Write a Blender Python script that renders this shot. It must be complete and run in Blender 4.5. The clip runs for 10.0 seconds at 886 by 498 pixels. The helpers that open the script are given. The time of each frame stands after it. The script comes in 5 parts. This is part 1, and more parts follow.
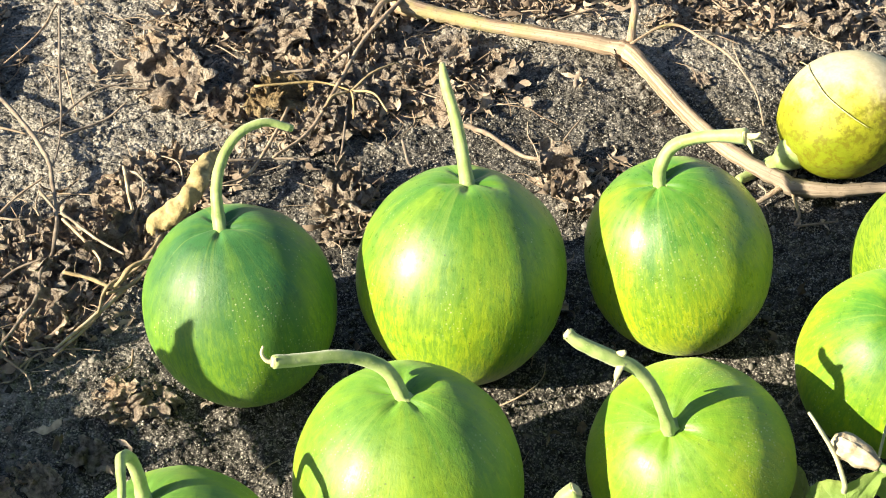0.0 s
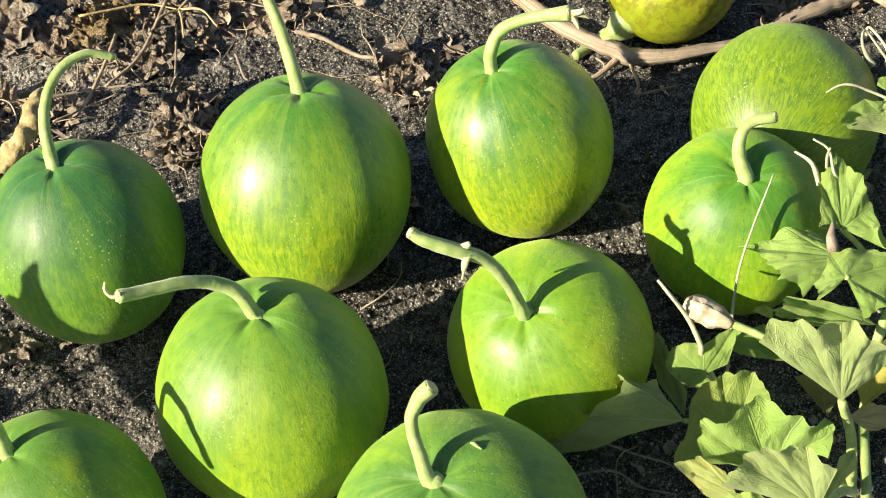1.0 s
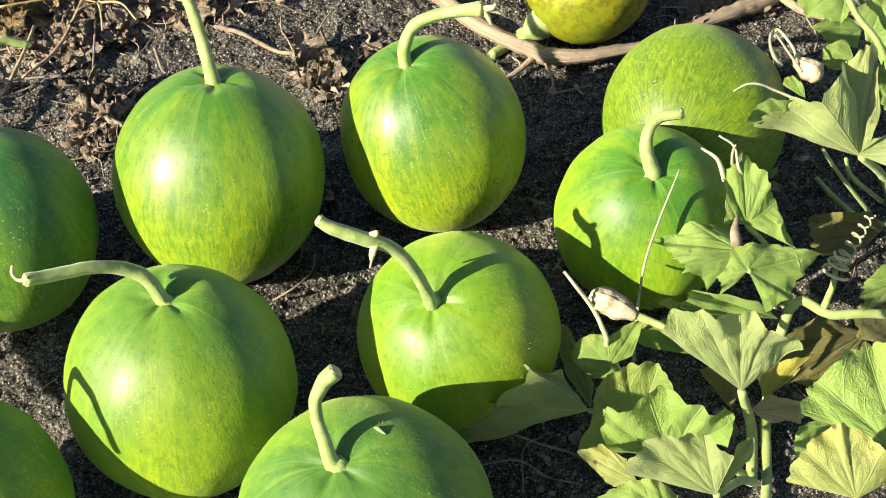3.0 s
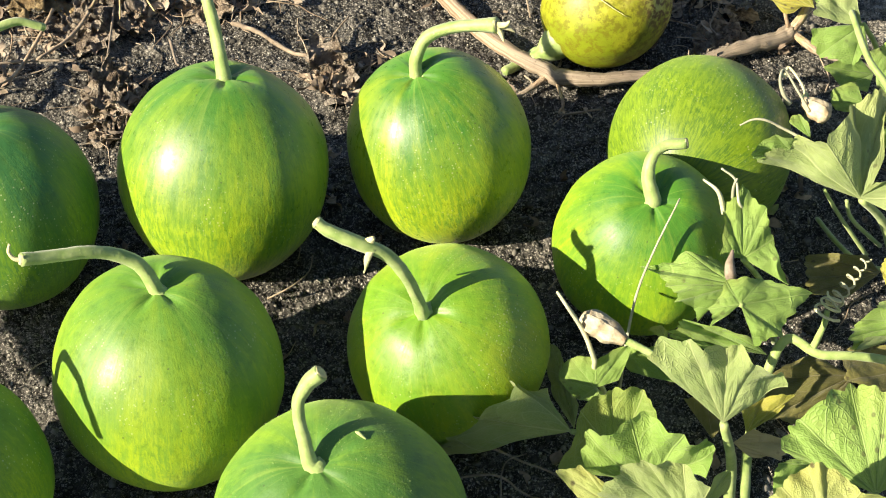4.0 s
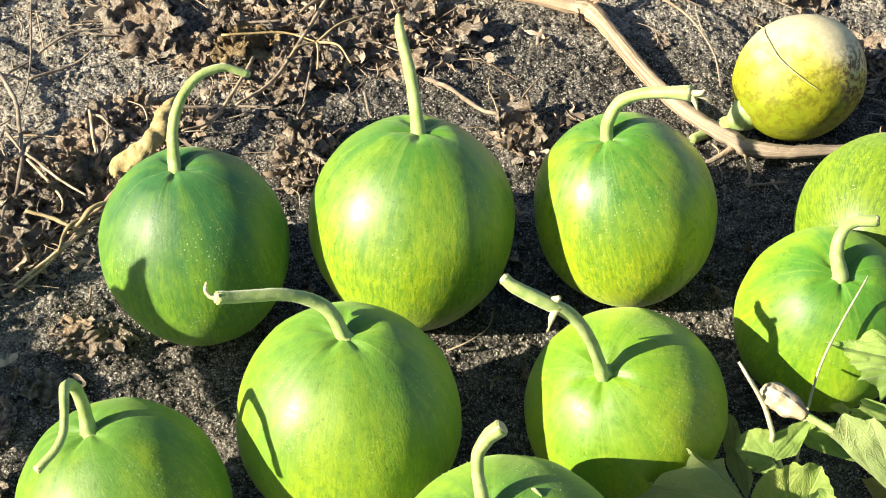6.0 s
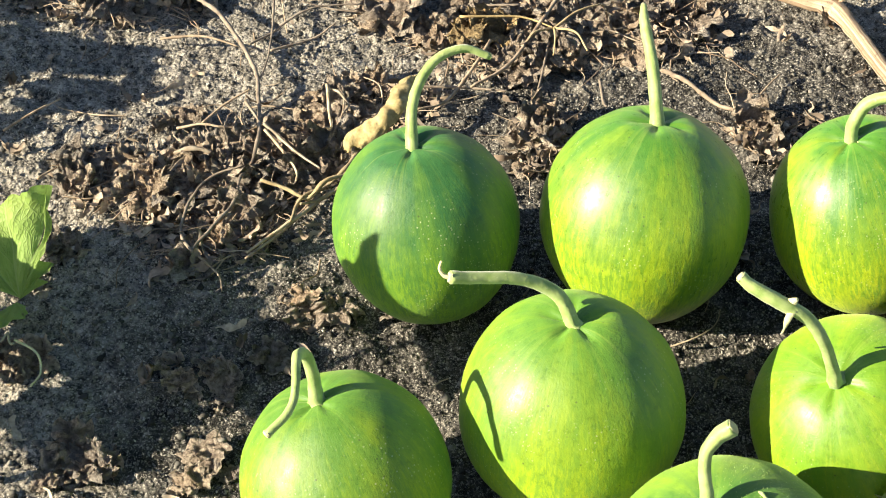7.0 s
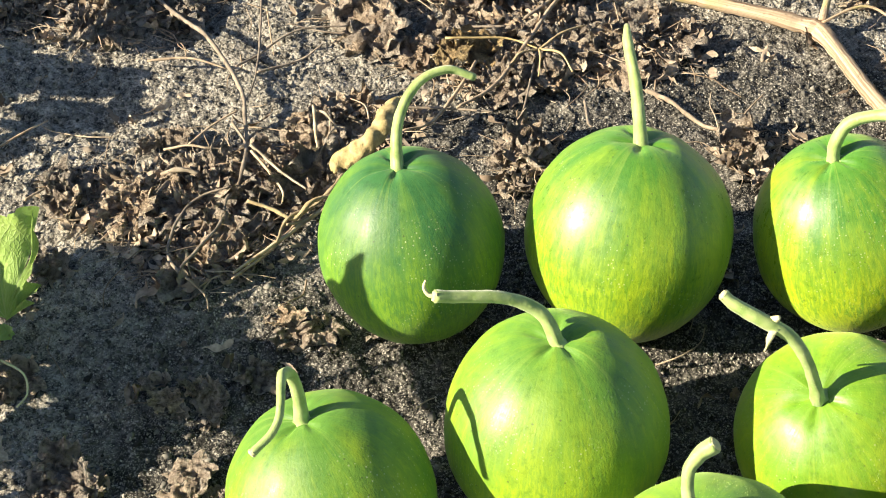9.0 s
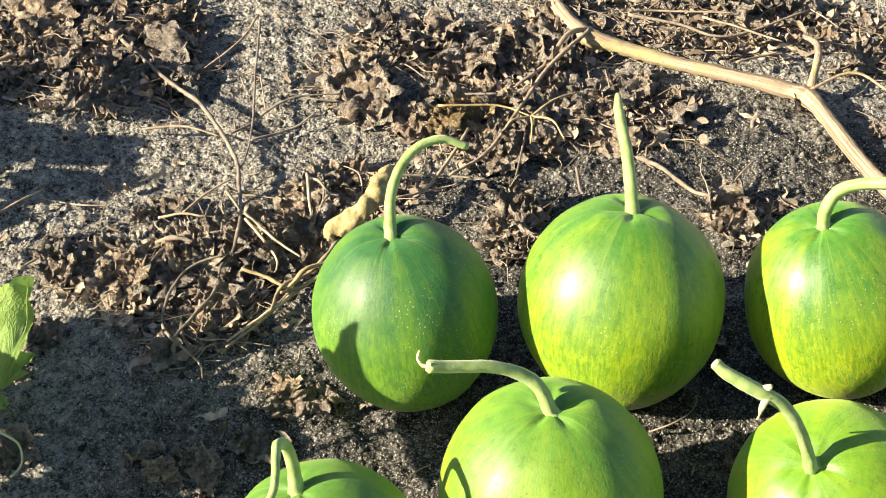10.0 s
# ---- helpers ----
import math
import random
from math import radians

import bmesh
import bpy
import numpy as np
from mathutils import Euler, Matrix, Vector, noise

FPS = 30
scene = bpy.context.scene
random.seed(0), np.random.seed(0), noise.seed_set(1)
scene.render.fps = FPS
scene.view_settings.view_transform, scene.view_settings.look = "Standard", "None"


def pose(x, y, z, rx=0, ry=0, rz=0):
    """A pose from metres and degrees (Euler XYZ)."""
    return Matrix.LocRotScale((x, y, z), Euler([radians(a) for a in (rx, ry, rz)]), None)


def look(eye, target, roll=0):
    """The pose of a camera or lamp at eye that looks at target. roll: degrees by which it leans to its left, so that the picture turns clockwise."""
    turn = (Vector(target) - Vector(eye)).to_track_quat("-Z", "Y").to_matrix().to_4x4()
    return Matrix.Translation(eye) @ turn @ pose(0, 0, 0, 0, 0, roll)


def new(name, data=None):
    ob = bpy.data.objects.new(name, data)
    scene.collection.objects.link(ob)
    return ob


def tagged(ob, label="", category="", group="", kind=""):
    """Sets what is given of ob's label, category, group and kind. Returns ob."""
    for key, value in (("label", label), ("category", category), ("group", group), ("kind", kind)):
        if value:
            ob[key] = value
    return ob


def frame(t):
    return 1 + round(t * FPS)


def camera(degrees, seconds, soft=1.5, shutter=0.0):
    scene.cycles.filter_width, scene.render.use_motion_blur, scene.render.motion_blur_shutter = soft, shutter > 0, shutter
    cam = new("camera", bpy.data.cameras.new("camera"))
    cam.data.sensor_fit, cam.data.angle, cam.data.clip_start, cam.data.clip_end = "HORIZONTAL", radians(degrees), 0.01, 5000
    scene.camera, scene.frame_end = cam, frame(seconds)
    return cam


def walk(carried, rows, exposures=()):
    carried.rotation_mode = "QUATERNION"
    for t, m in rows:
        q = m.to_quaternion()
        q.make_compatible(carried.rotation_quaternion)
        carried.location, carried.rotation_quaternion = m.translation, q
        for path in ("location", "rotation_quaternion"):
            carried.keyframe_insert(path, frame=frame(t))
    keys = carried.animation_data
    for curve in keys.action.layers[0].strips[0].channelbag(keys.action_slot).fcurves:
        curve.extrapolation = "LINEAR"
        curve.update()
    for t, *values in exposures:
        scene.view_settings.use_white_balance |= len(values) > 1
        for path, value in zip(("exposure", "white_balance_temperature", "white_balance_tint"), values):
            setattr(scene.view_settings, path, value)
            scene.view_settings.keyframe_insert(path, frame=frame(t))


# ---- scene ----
cam = camera(29.66, 10.0, soft=1.0)
PATH = [
    (0, look((0.0773, -0.7825, 0.9810), (0.0574, -0.0671, 0.2825), 0.36)),
    (0.1, look((0.0876, -0.7822, 0.9835), (0.0739, -0.0803, 0.2713), 0.08)),
    (0.2, look((0.0966, -0.7808, 0.9847), (0.0851, -0.0875, 0.2641), -0.44)),
    (0.3, look((0.1025, -0.7766, 0.9832), (0.1014, -0.0940, 0.2524), -1.40)),
    (0.4, look((0.1105, -0.7761, 0.9815), (0.1175, -0.1027, 0.2422), -2.04)),
    (0.5, look((0.1163, -0.7768, 0.9804), (0.1333, -0.1092, 0.2361), -2.37)),
    (1, look((0.1106, -0.7762, 0.9826), (0.1535, -0.1088, 0.2392), -2.67)),
    (1.5, look((0.0994, -0.7769, 0.9756), (0.1546, -0.1070, 0.2352), -1.84)),
    (1.9, look((0.0975, -0.7867, 0.9780), (0.1536, -0.1175, 0.2370), -1.47)),
    (2, look((0.0979, -0.7888, 0.9784), (0.1555, -0.1202, 0.2371), -1.40)),
    (2.5, look((0.1032, -0.7942, 0.9771), (0.1732, -0.1258, 0.2366), -0.93)),
    (2.6, look((0.1087, -0.7956, 0.9784), (0.1800, -0.1274, 0.2378), -0.91)),
    (2.7, look((0.1145, -0.7967, 0.9798), (0.1878, -0.1271, 0.2407), -0.77)),
    (3.8, look((0.1360, -0.7999, 0.9814), (0.2234, -0.1287, 0.2453), 4.42)),
    (4, look((0.1352, -0.8040, 0.9841), (0.2115, -0.1281, 0.2511), 4.31)),
    (4.2, look((0.1331, -0.8071, 0.9859), (0.1938, -0.1248, 0.2574), 3.91)),
    (4.5, look((0.1298, -0.8098, 0.9870), (0.1712, -0.1177, 0.2664), 3.52)),
    (5, look((0.1269, -0.8093, 0.9846), (0.1597, -0.1155, 0.2652), 3.93)),
    (5.2, look((0.1266, -0.8094, 0.9863), (0.1597, -0.1123, 0.2702), 3.92)),
    (6.3, look((0.1093, -0.8132, 0.9921), (0.0508, -0.1135, 0.2801), 0.35)),
    (6.5, look((0.1028, -0.8124, 0.9885), (0.0160, -0.1177, 0.2745), -0.38)),
    (6.6, look((0.1004, -0.8091, 0.9876), (-0.0012, -0.1164, 0.2736), -0.22)),
    (6.7, look((0.0986, -0.8066, 0.9872), (-0.0166, -0.1161, 0.2732), -0.06)),
    (6.9, look((0.0940, -0.8106, 0.9865), (-0.0394, -0.1251, 0.2707), -1.04)),
    (7, look((0.0926, -0.8129, 0.9862), (-0.0436, -0.1291, 0.2693), -1.47)),
    (7.5, look((0.0944, -0.8154, 0.9863), (-0.0467, -0.1320, 0.2700), -1.55)),
    (8, look((0.0978, -0.8166, 0.9888), (-0.0408, -0.1299, 0.2752), -1.52)),
    (8.2, look((0.0981, -0.8164, 0.9884), (-0.0417, -0.1249, 0.2798), -1.44)),
    (8.5, look((0.0980, -0.8159, 0.9874), (-0.0371, -0.1251, 0.2771), -1.40)),
    (9, look((0.0985, -0.8174, 0.9889), (-0.0344, -0.1234, 0.2813), -1.35)),
    (9.3, look((0.0995, -0.8175, 0.9889), (-0.0302, -0.1206, 0.2836), -1.17)),
    (9.5, look((0.1000, -0.8172, 0.9901), (-0.0277, -0.1175, 0.2872), -1.10)),
    (9.8, look((0.0987, -0.8167, 0.9958), (-0.0298, -0.1115, 0.2985), -1.13)),
    (10, look((0.0975, -0.8163, 1.0005), (-0.0343, -0.0984, 0.3170), -1.26)),
]
walk(cam, PATH, [(0.0, 1.48), (0.4, 1.27), (0.9, 1.19), (4.3, 1.20), (5.0, 1.28), (6.5, 1.44), (10.0, 1.46)])

# ---- light ----
SUN_AZ, SUN_EL = radians(24), radians(26.3)   # where the light travels to, on the ground; its height
world = bpy.data.worlds.new("sky")
scene.world = world
world.use_nodes = True
wn = world.node_tree
sky = wn.nodes.new("ShaderNodeTexSky")
sky.sky_type = "NISHITA"
sky.sun_disc = False
sky.dust_density = 0.8
sky.ozone_density = 1.4
sky.sun_elevation = SUN_EL
sky.sun_rotation = radians(90) - (SUN_AZ + math.pi)
wn.links.new(sky.outputs[0], wn.nodes["Background"].inputs[0])
wn.nodes["Background"].inputs[1].default_value = 0.051
way = Vector((math.cos(SUN_AZ) * math.cos(SUN_EL), math.sin(SUN_AZ) * math.cos(SUN_EL), -math.sin(SUN_EL)))
sun_data = bpy.data.lights.new("sun", "SUN")
sun_data.energy, sun_data.angle, sun_data.color = 5.0, radians(0.53), (1.0, 0.88, 0.66)
sun = new("sun", sun_data)
sun.matrix_world = look(Vector((0, 0, 2)) - way * 3, Vector((0, 0, 2)))


# ---- material helpers ----
def material(name, rough=0.6, spec=0.5):
    m = bpy.data.materials.new(name)
    m.use_nodes = True
    b = m.node_tree.nodes["Principled BSDF"]
    b.inputs["Roughness"].default_value = rough
    b.inputs["Specular IOR Level"].default_value = spec
    return m, m.node_tree, b


def node(tree, kind, values=None, **props):
    n = tree.nodes.new(kind)
    for key, value in props.items():
        setattr(n, key, value)
    for key, value in (values or {}).items():
        if hasattr(value, "is_output"):
            tree.links.new(value, n.inputs[key])
        else:
            n.inputs[key].default_value = value
    return n


def grain(tree, coord, scale, detail=4, rough=0.55, stretch=(1, 1, 1), move=(0, 0, 0)):
    mp = node(tree, "ShaderNodeMapping", {"Vector": coord, "Scale": stretch, "Location": move})
    return node(tree, "ShaderNodeTexNoise", {"Vector": mp.outputs[0], "Scale": scale, "Detail": detail, "Roughness": rough}).outputs["Fac"]


def ramp(tree, fac, *stops):
    r = node(tree, "ShaderNodeValToRGB", {"Fac": fac})
    while len(r.color_ramp.elements) < len(stops):
        r.color_ramp.elements.new(0.5)
    for e, (pos, col) in zip(r.color_ramp.elements, stops):
        e.position = pos
        e.color = (*col, 1) if len(col) == 3 else col
    return r.outputs[0]


def mixed(tree, fac, a, b, blend="MIX"):
    n = node(tree, "ShaderNodeMix", data_type="RGBA", blend_type=blend)
    for key, value in ((0, fac), (6, a), (7, b)):
        if hasattr(value, "is_output"):
            tree.links.new(value, n.inputs[key])
        elif key == 0:
            n.inputs[0].default_value = value
        else:
            n.inputs[key].default_value = (*value, 1)
    return n.outputs[2]


def calc(tree, op, a, b=0.0, clamp=False):
    return node(tree, "ShaderNodeMath", {0: a, 1: b}, operation=op, use_clamp=clamp).outputs[0]


def bumped(tree, bsdf, height, strength, distance):
    n = node(tree, "ShaderNodeBump", {"Height": height, "Strength": strength, "Distance": distance})
    tree.links.new(n.outputs[0], bsdf.inputs["Normal"])


# ---- mesh helpers ----
def mesh_from(name, verts, faces, mat, smooth=True, attributes=None):
    me = bpy.data.meshes.new(name)
    me.from_pydata([tuple(v) for v in verts], [], faces)
    me.materials.append(mat)
    if smooth:
        me.polygons.foreach_set("use_smooth", [True] * len(me.polygons))
    for key, values in (attributes or {}).items():
        at = me.attributes.new(key, "FLOAT", "POINT")
        at.data.foreach_set("value", [float(v) for v in values])
    me.update()
    return me


def part(name, me, parent, label=""):
    ob = new(name, me)
    ob.parent = parent
    return tagged(ob, label)


def spline(points, steps=6):
    """Catmull-Rom through the points."""
    p = [Vector(q) for q in points]
    p = [p[0] * 2 - p[1]] + p + [p[-1] * 2 - p[-2]]
    out = []
    for i in range(1, len(p) - 2):
        for s in range(steps):
            t = s / steps
            a, b, c, d = p[i - 1:i + 3]
            out.append(0.5 * (2 * b + (c - a) * t + (2 * a - 5 * b + 4 * c - d) * t * t + (3 * b - a - 3 * c + d) * t ** 3))
    out.append(p[-2])
    return out


def tube(points, radii, sides=8, ridge=0.0, rough=0.0, steps=5, closed=True):
    """Verts and faces of a tapered tube along a smooth line; ridge: angular ribs, rough: knots."""
    line = spline(points, steps)
    n = len(line)
    rad = np.interp(np.linspace(0, 1, n), np.linspace(0, 1, len(radii)), radii)
    verts, faces = [], []
    up = Vector((0.13, 0.31, 0.94))
    for i, q in enumerate(line):
        d = (line[min(i + 1, n - 1)] - line[max(i - 1, 0)]).normalized()
        a = d.cross(up)
        a = a.normalized() if a.length > 1e-4 else Vector((1, 0, 0))
        b = a.cross(d)
        up = b
        for k in range(sides):
            w = 2 * math.pi * k / sides
            r = rad[i] * (1 + ridge * (1 if k % 2 else -1))
            if rough:
                r *= 1 + rough * noise.noise(q * 160 + Vector((math.cos(w), math.sin(w), 0)) * 0.7)
            verts.append(q + (a * math.cos(w) + b * math.sin(w)) * r)
    for i in range(n - 1):
        for k in range(sides):
            k2 = (k + 1) % sides
            faces.append((i * sides + k, i * sides + k2, (i + 1) * sides + k2, (i + 1) * sides + k))
    if closed:
        faces.append(tuple(range(sides))[::-1])
        faces.append(tuple((n - 1) * sides + k for k in range(sides)))
    return verts, faces


# ---- materials ----
def rind_material(name, top, side, streak, seed, rough=0.56, down=0.25, mottle=1.0, gloss=(0.3, 0.24)):
    m, t, b = material(name, rough, 0.42)
    co = node(t, "ShaderNodeTexCoord").outputs["Object"]
    lat = node(t, "ShaderNodeAttribute", attribute_name="lat").outputs["Fac"]   # 0 at the stem, 1 at the foot
    cx = node(t, "ShaderNodeAttribute", attribute_name="cx").outputs["Fac"]
    cy = node(t, "ShaderNodeAttribute", attribute_name="cy").outputs["Fac"]
    ring = node(t, "ShaderNodeCombineXYZ", {0: cx, 1: cy, 2: lat}).outputs[0]   # runs along the meridians
    sector = grain(t, ring, 1.7, 3, 0.45, (1, 1, 0.35), (seed * 3, 0, seed))
    stripe = grain(t, ring, 7.5, 4, 0.60, (1, 1, 0.20), (seed, seed * 2, 0))
    fine = grain(t, ring, 26, 4, 0.62, (1, 1, 0.30), (seed, seed * 2, 0))
    blotch = grain(t, co, 58, 5, 0.66, (1, 1, 0.6), (0, seed, 0))
    dash = grain(t, ring, 36, 3, 0.7, (1, 1, 0.8), (seed, 0, 2))
    # deep green fingers reach down from the stem end, yellower towards the foot
    level = calc(t, "ADD", lat, calc(t, "MULTIPLY", calc(t, "SUBTRACT", sector, 0.5), -1.0))
    level = calc(t, "ADD", level, calc(t, "MULTIPLY", calc(t, "SUBTRACT", stripe, 0.5), 0.26))
    level = calc(t, "ADD", level, calc(t, "MULTIPLY", calc(t, "SUBTRACT", blotch, 0.5), 0.55))
    level = calc(t, "ADD", level, calc(t, "MULTIPLY", calc(t, "SUBTRACT", fine, 0.5), 0.12))
    halfway = tuple(0.5 * p + 0.5 * q for p, q in zip(top, side))
    ripe = (side[0] * 1.18, side[1] * 1.10, side[2])
    col = ramp(t, level, (0.14, top), (0.36, halfway), (0.56, side), (0.84, ripe))
    low = ramp(t, lat, (0.22, (0.12, 0.12, 0.12)), (0.5, (1, 1, 1)))
    wisp = calc(t, "MULTIPLY", ramp(t, fine, (0.55, (0, 0, 0)), (0.72, (1, 1, 1))), ramp(t, blotch, (0.42, (0, 0, 0)), (0.62, (1, 1, 1))))
    col = mixed(t, calc(t, "MULTIPLY", wisp, 0.22), col, streak)
    shade = calc(t, "MULTIPLY", ramp(t, fine, (0.32, (1, 1, 1)), (0.48, (0, 0, 0))), ramp(t, stripe, (0.35, (1, 1, 1)), (0.60, (0, 0, 0))))
    col = mixed(t, calc(t, "MULTIPLY", shade, 0.22), col, top)
    # speckled flecks of the darker green in the lower half
    freckle = calc(t, "MULTIPLY", calc(t, "MULTIPLY", ramp(t, dash, (0.485, (0, 0, 0)), (0.55, (1, 1, 1))), ramp(t, blotch, (0.36, (0.2, 0.2, 0.2)), (0.52, (1, 1, 1)))), low)
    col = mixed(t, calc(t, "MULTIPLY", freckle, min(1, 0.80 * mottle)), col, tuple(0.7 * p + 0.3 * q for p, q in zip(top, side)))
    glint = calc(t, "MULTIPLY", ramp(t, dash, (0.38, (1, 1, 1)), (0.45, (0, 0, 0))), low)
    col = mixed(t, calc(t, "MULTIPLY", glint, 0.30), col, (ripe[0] * 1.2, ripe[1] * 1.12, ripe[2] * 3))
    cloud = grain(t, co, 130, 4, 0.7, (1, 1, 1), (2, seed, 5))
    speck = grain(t, co, 620, 2, 0.6, (1, 1, 1), (seed, 1, 0))
    tone = calc(t, "ADD", calc(t, "MULTIPLY", ramp(t, cloud, (0.34, (0, 0, 0)), (0.66, (1, 1, 1))), 0.30 + 0.16 * mottle), calc(t, "MULTIPLY", speck, 0.30))
    col = mixed(t, 1.0, col, ramp(t, tone, (0.06, (0.60, 0.70, 0.60)), (0.30, (0.93, 0.95, 0.92)), (0.55, (1.04, 1.03, 1.0))), "MULTIPLY")
    # uneven green and yellow patches, drawn out along the meridians
    patch = grain(t, ring, 15, 5, 0.72, (1, 1, 0.75), (seed, 6, 1))
    body = ramp(t, lat, (0.10, (0.2, 0.2, 0.2)), (0.32, (1, 1, 1)))
    col = mixed(t, calc(t, "MULTIPLY", calc(t, "MULTIPLY", ramp(t, patch, (0.40, (1, 1, 1)), (0.49, (0, 0, 0))), body), 0.45), col, tuple(0.85 * p + 0.15 * q for p, q in zip(top, side)))
    col = mixed(t, calc(t, "MULTIPLY", calc(t, "MULTIPLY", ramp(t, patch, (0.53, (0, 0, 0)), (0.60, (1, 1, 1))), body), 0.40), col, tuple(0.25 * p + 0.75 * q for p, q in zip(top, ripe)))
    # pale creases run out from the stem
    ray = ramp(t, grain(t, ring, 9, 3, 0.6, (1, 1, 0.10), (seed, 1, 3)), (0.54, (0, 0, 0)), (0.64, (1, 1, 1)))
    ray = calc(t, "MULTIPLY", ray, ramp(t, lat, (0.03, (0.4, 0.4, 0.4)), (0.08, (1, 1, 1)), (0.17, (0.7, 0.7, 0.7)), (0.34, (0, 0, 0))))
    ray = calc(t, "MULTIPLY", ray, ramp(t, sector, (0.42, (0.15, 0.15, 0.15)), (0.60, (1, 1, 1))))
    col = mixed(t, calc(t, "MULTIPLY", ray, 0.34), col, (0.36, 0.48, 0.08))
    # pale hairs and dust, dark pin pricks
    vor = node(t, "ShaderNodeTexVoronoi", {"Vector": co, "Scale": 300.0})
    dust = calc(t, "MULTIPLY", ramp(t, vor.outputs["Distance"], (0.13, (1, 1, 1)), (0.22, (0, 0, 0))),
                ramp(t, grain(t, co, 22, 3, 0.6, (1, 1, 1), (seed, 4, 1)), (0.46, (0, 0, 0)), (0.62, (1, 1, 1))))
    col = mixed(t, calc(t, "MULTIPLY", calc(t, "MULTIPLY", dust, ramp(t, lat, (0.12, (0, 0, 0)), (0.3, (1, 1, 1)))), 0.6), col, (0.60, 0.66, 0.38))
    vor2 = node(t, "ShaderNodeTexVoronoi", {"Vector": co, "Scale": 110.0})
    pick = node(t, "ShaderNodeSeparateColor", {0: vor2.outputs["Color"]}).outputs[0]
    prick = calc(t, "MULTIPLY", ramp(t, vor2.outputs["Distance"], (0.055, (1, 1, 1)), (0.10, (0, 0, 0))), calc(t, "GREATER_THAN", pick, 0.45))
    col = mixed(t, calc(t, "MULTIPLY", prick, 0.6), col, (0.05, 0.07, 0.02))
    t.links.new(col, b.inputs["Base Color"])
    rg = ramp(t, blotch, (0.3, (rough - 0.07,) * 3), (0.75, (rough + 0.14,) * 3))
    t.links.new(rg, b.inputs["Roughness"])
    b.inputs["Diffuse Roughness"].default_value = 0.8
    b.inputs["Sheen Weight"].default_value = 0.02 + down * 0.3
    b.inputs["Sheen Tint"].default_value = (0.80, 0.92, 0.50, 1)
    b.inputs["Coat Weight"].default_value = gloss[0]
    waxy = calc(t, "ADD", calc(t, "MULTIPLY", cloud, 0.6), calc(t, "MULTIPLY", fine, 0.4))
    t.links.new(ramp(t, waxy, (0.36, (gloss[1] - 0.14,) * 3), (0.64, (gloss[1] + 0.14,) * 3)), b.inputs["Coat Roughness"])
    b.inputs["Sheen Roughness"].default_value = 0.45
    height = calc(t, "ADD", calc(t, "MULTIPLY", blotch, 0.8), calc(t, "ADD", calc(t, "MULTIPLY", fine, 0.12), calc(t, "MULTIPLY", dash, 0.25)))
    bumped(t, b, calc(t, "ADD", height, calc(t, "MULTIPLY", calc(t, "ADD", cloud, calc(t, "MULTIPLY", speck, 0.4)), 0.7)), 0.45, 0.0013)
    return m


def stem_material():
    m, t, b = material("stem_green", 0.5, 0.4)
    co = node(t, "ShaderNodeTexCoord").outputs["Object"]
    n1 = grain(t, co, 90, 4)
    n2 = grain(t, co, 400, 3)
    col = ramp(t, n1, (0.3, (0.215, 0.320, 0.080)), (0.7, (0.41, 0.50, 0.19)))
    col = mixed(t, ramp(t, n2, (0.62, (0, 0, 0)), (0.75, (0.4, 0.4, 0.4))), col, (0.56, 0.62, 0.34))
    t.links.new(col, b.inputs["Base Color"])
    b.inputs["Sheen Weight"].default_value = 0.22
    bumped(t, b, n2, 0.5, 0.0008)
    return m


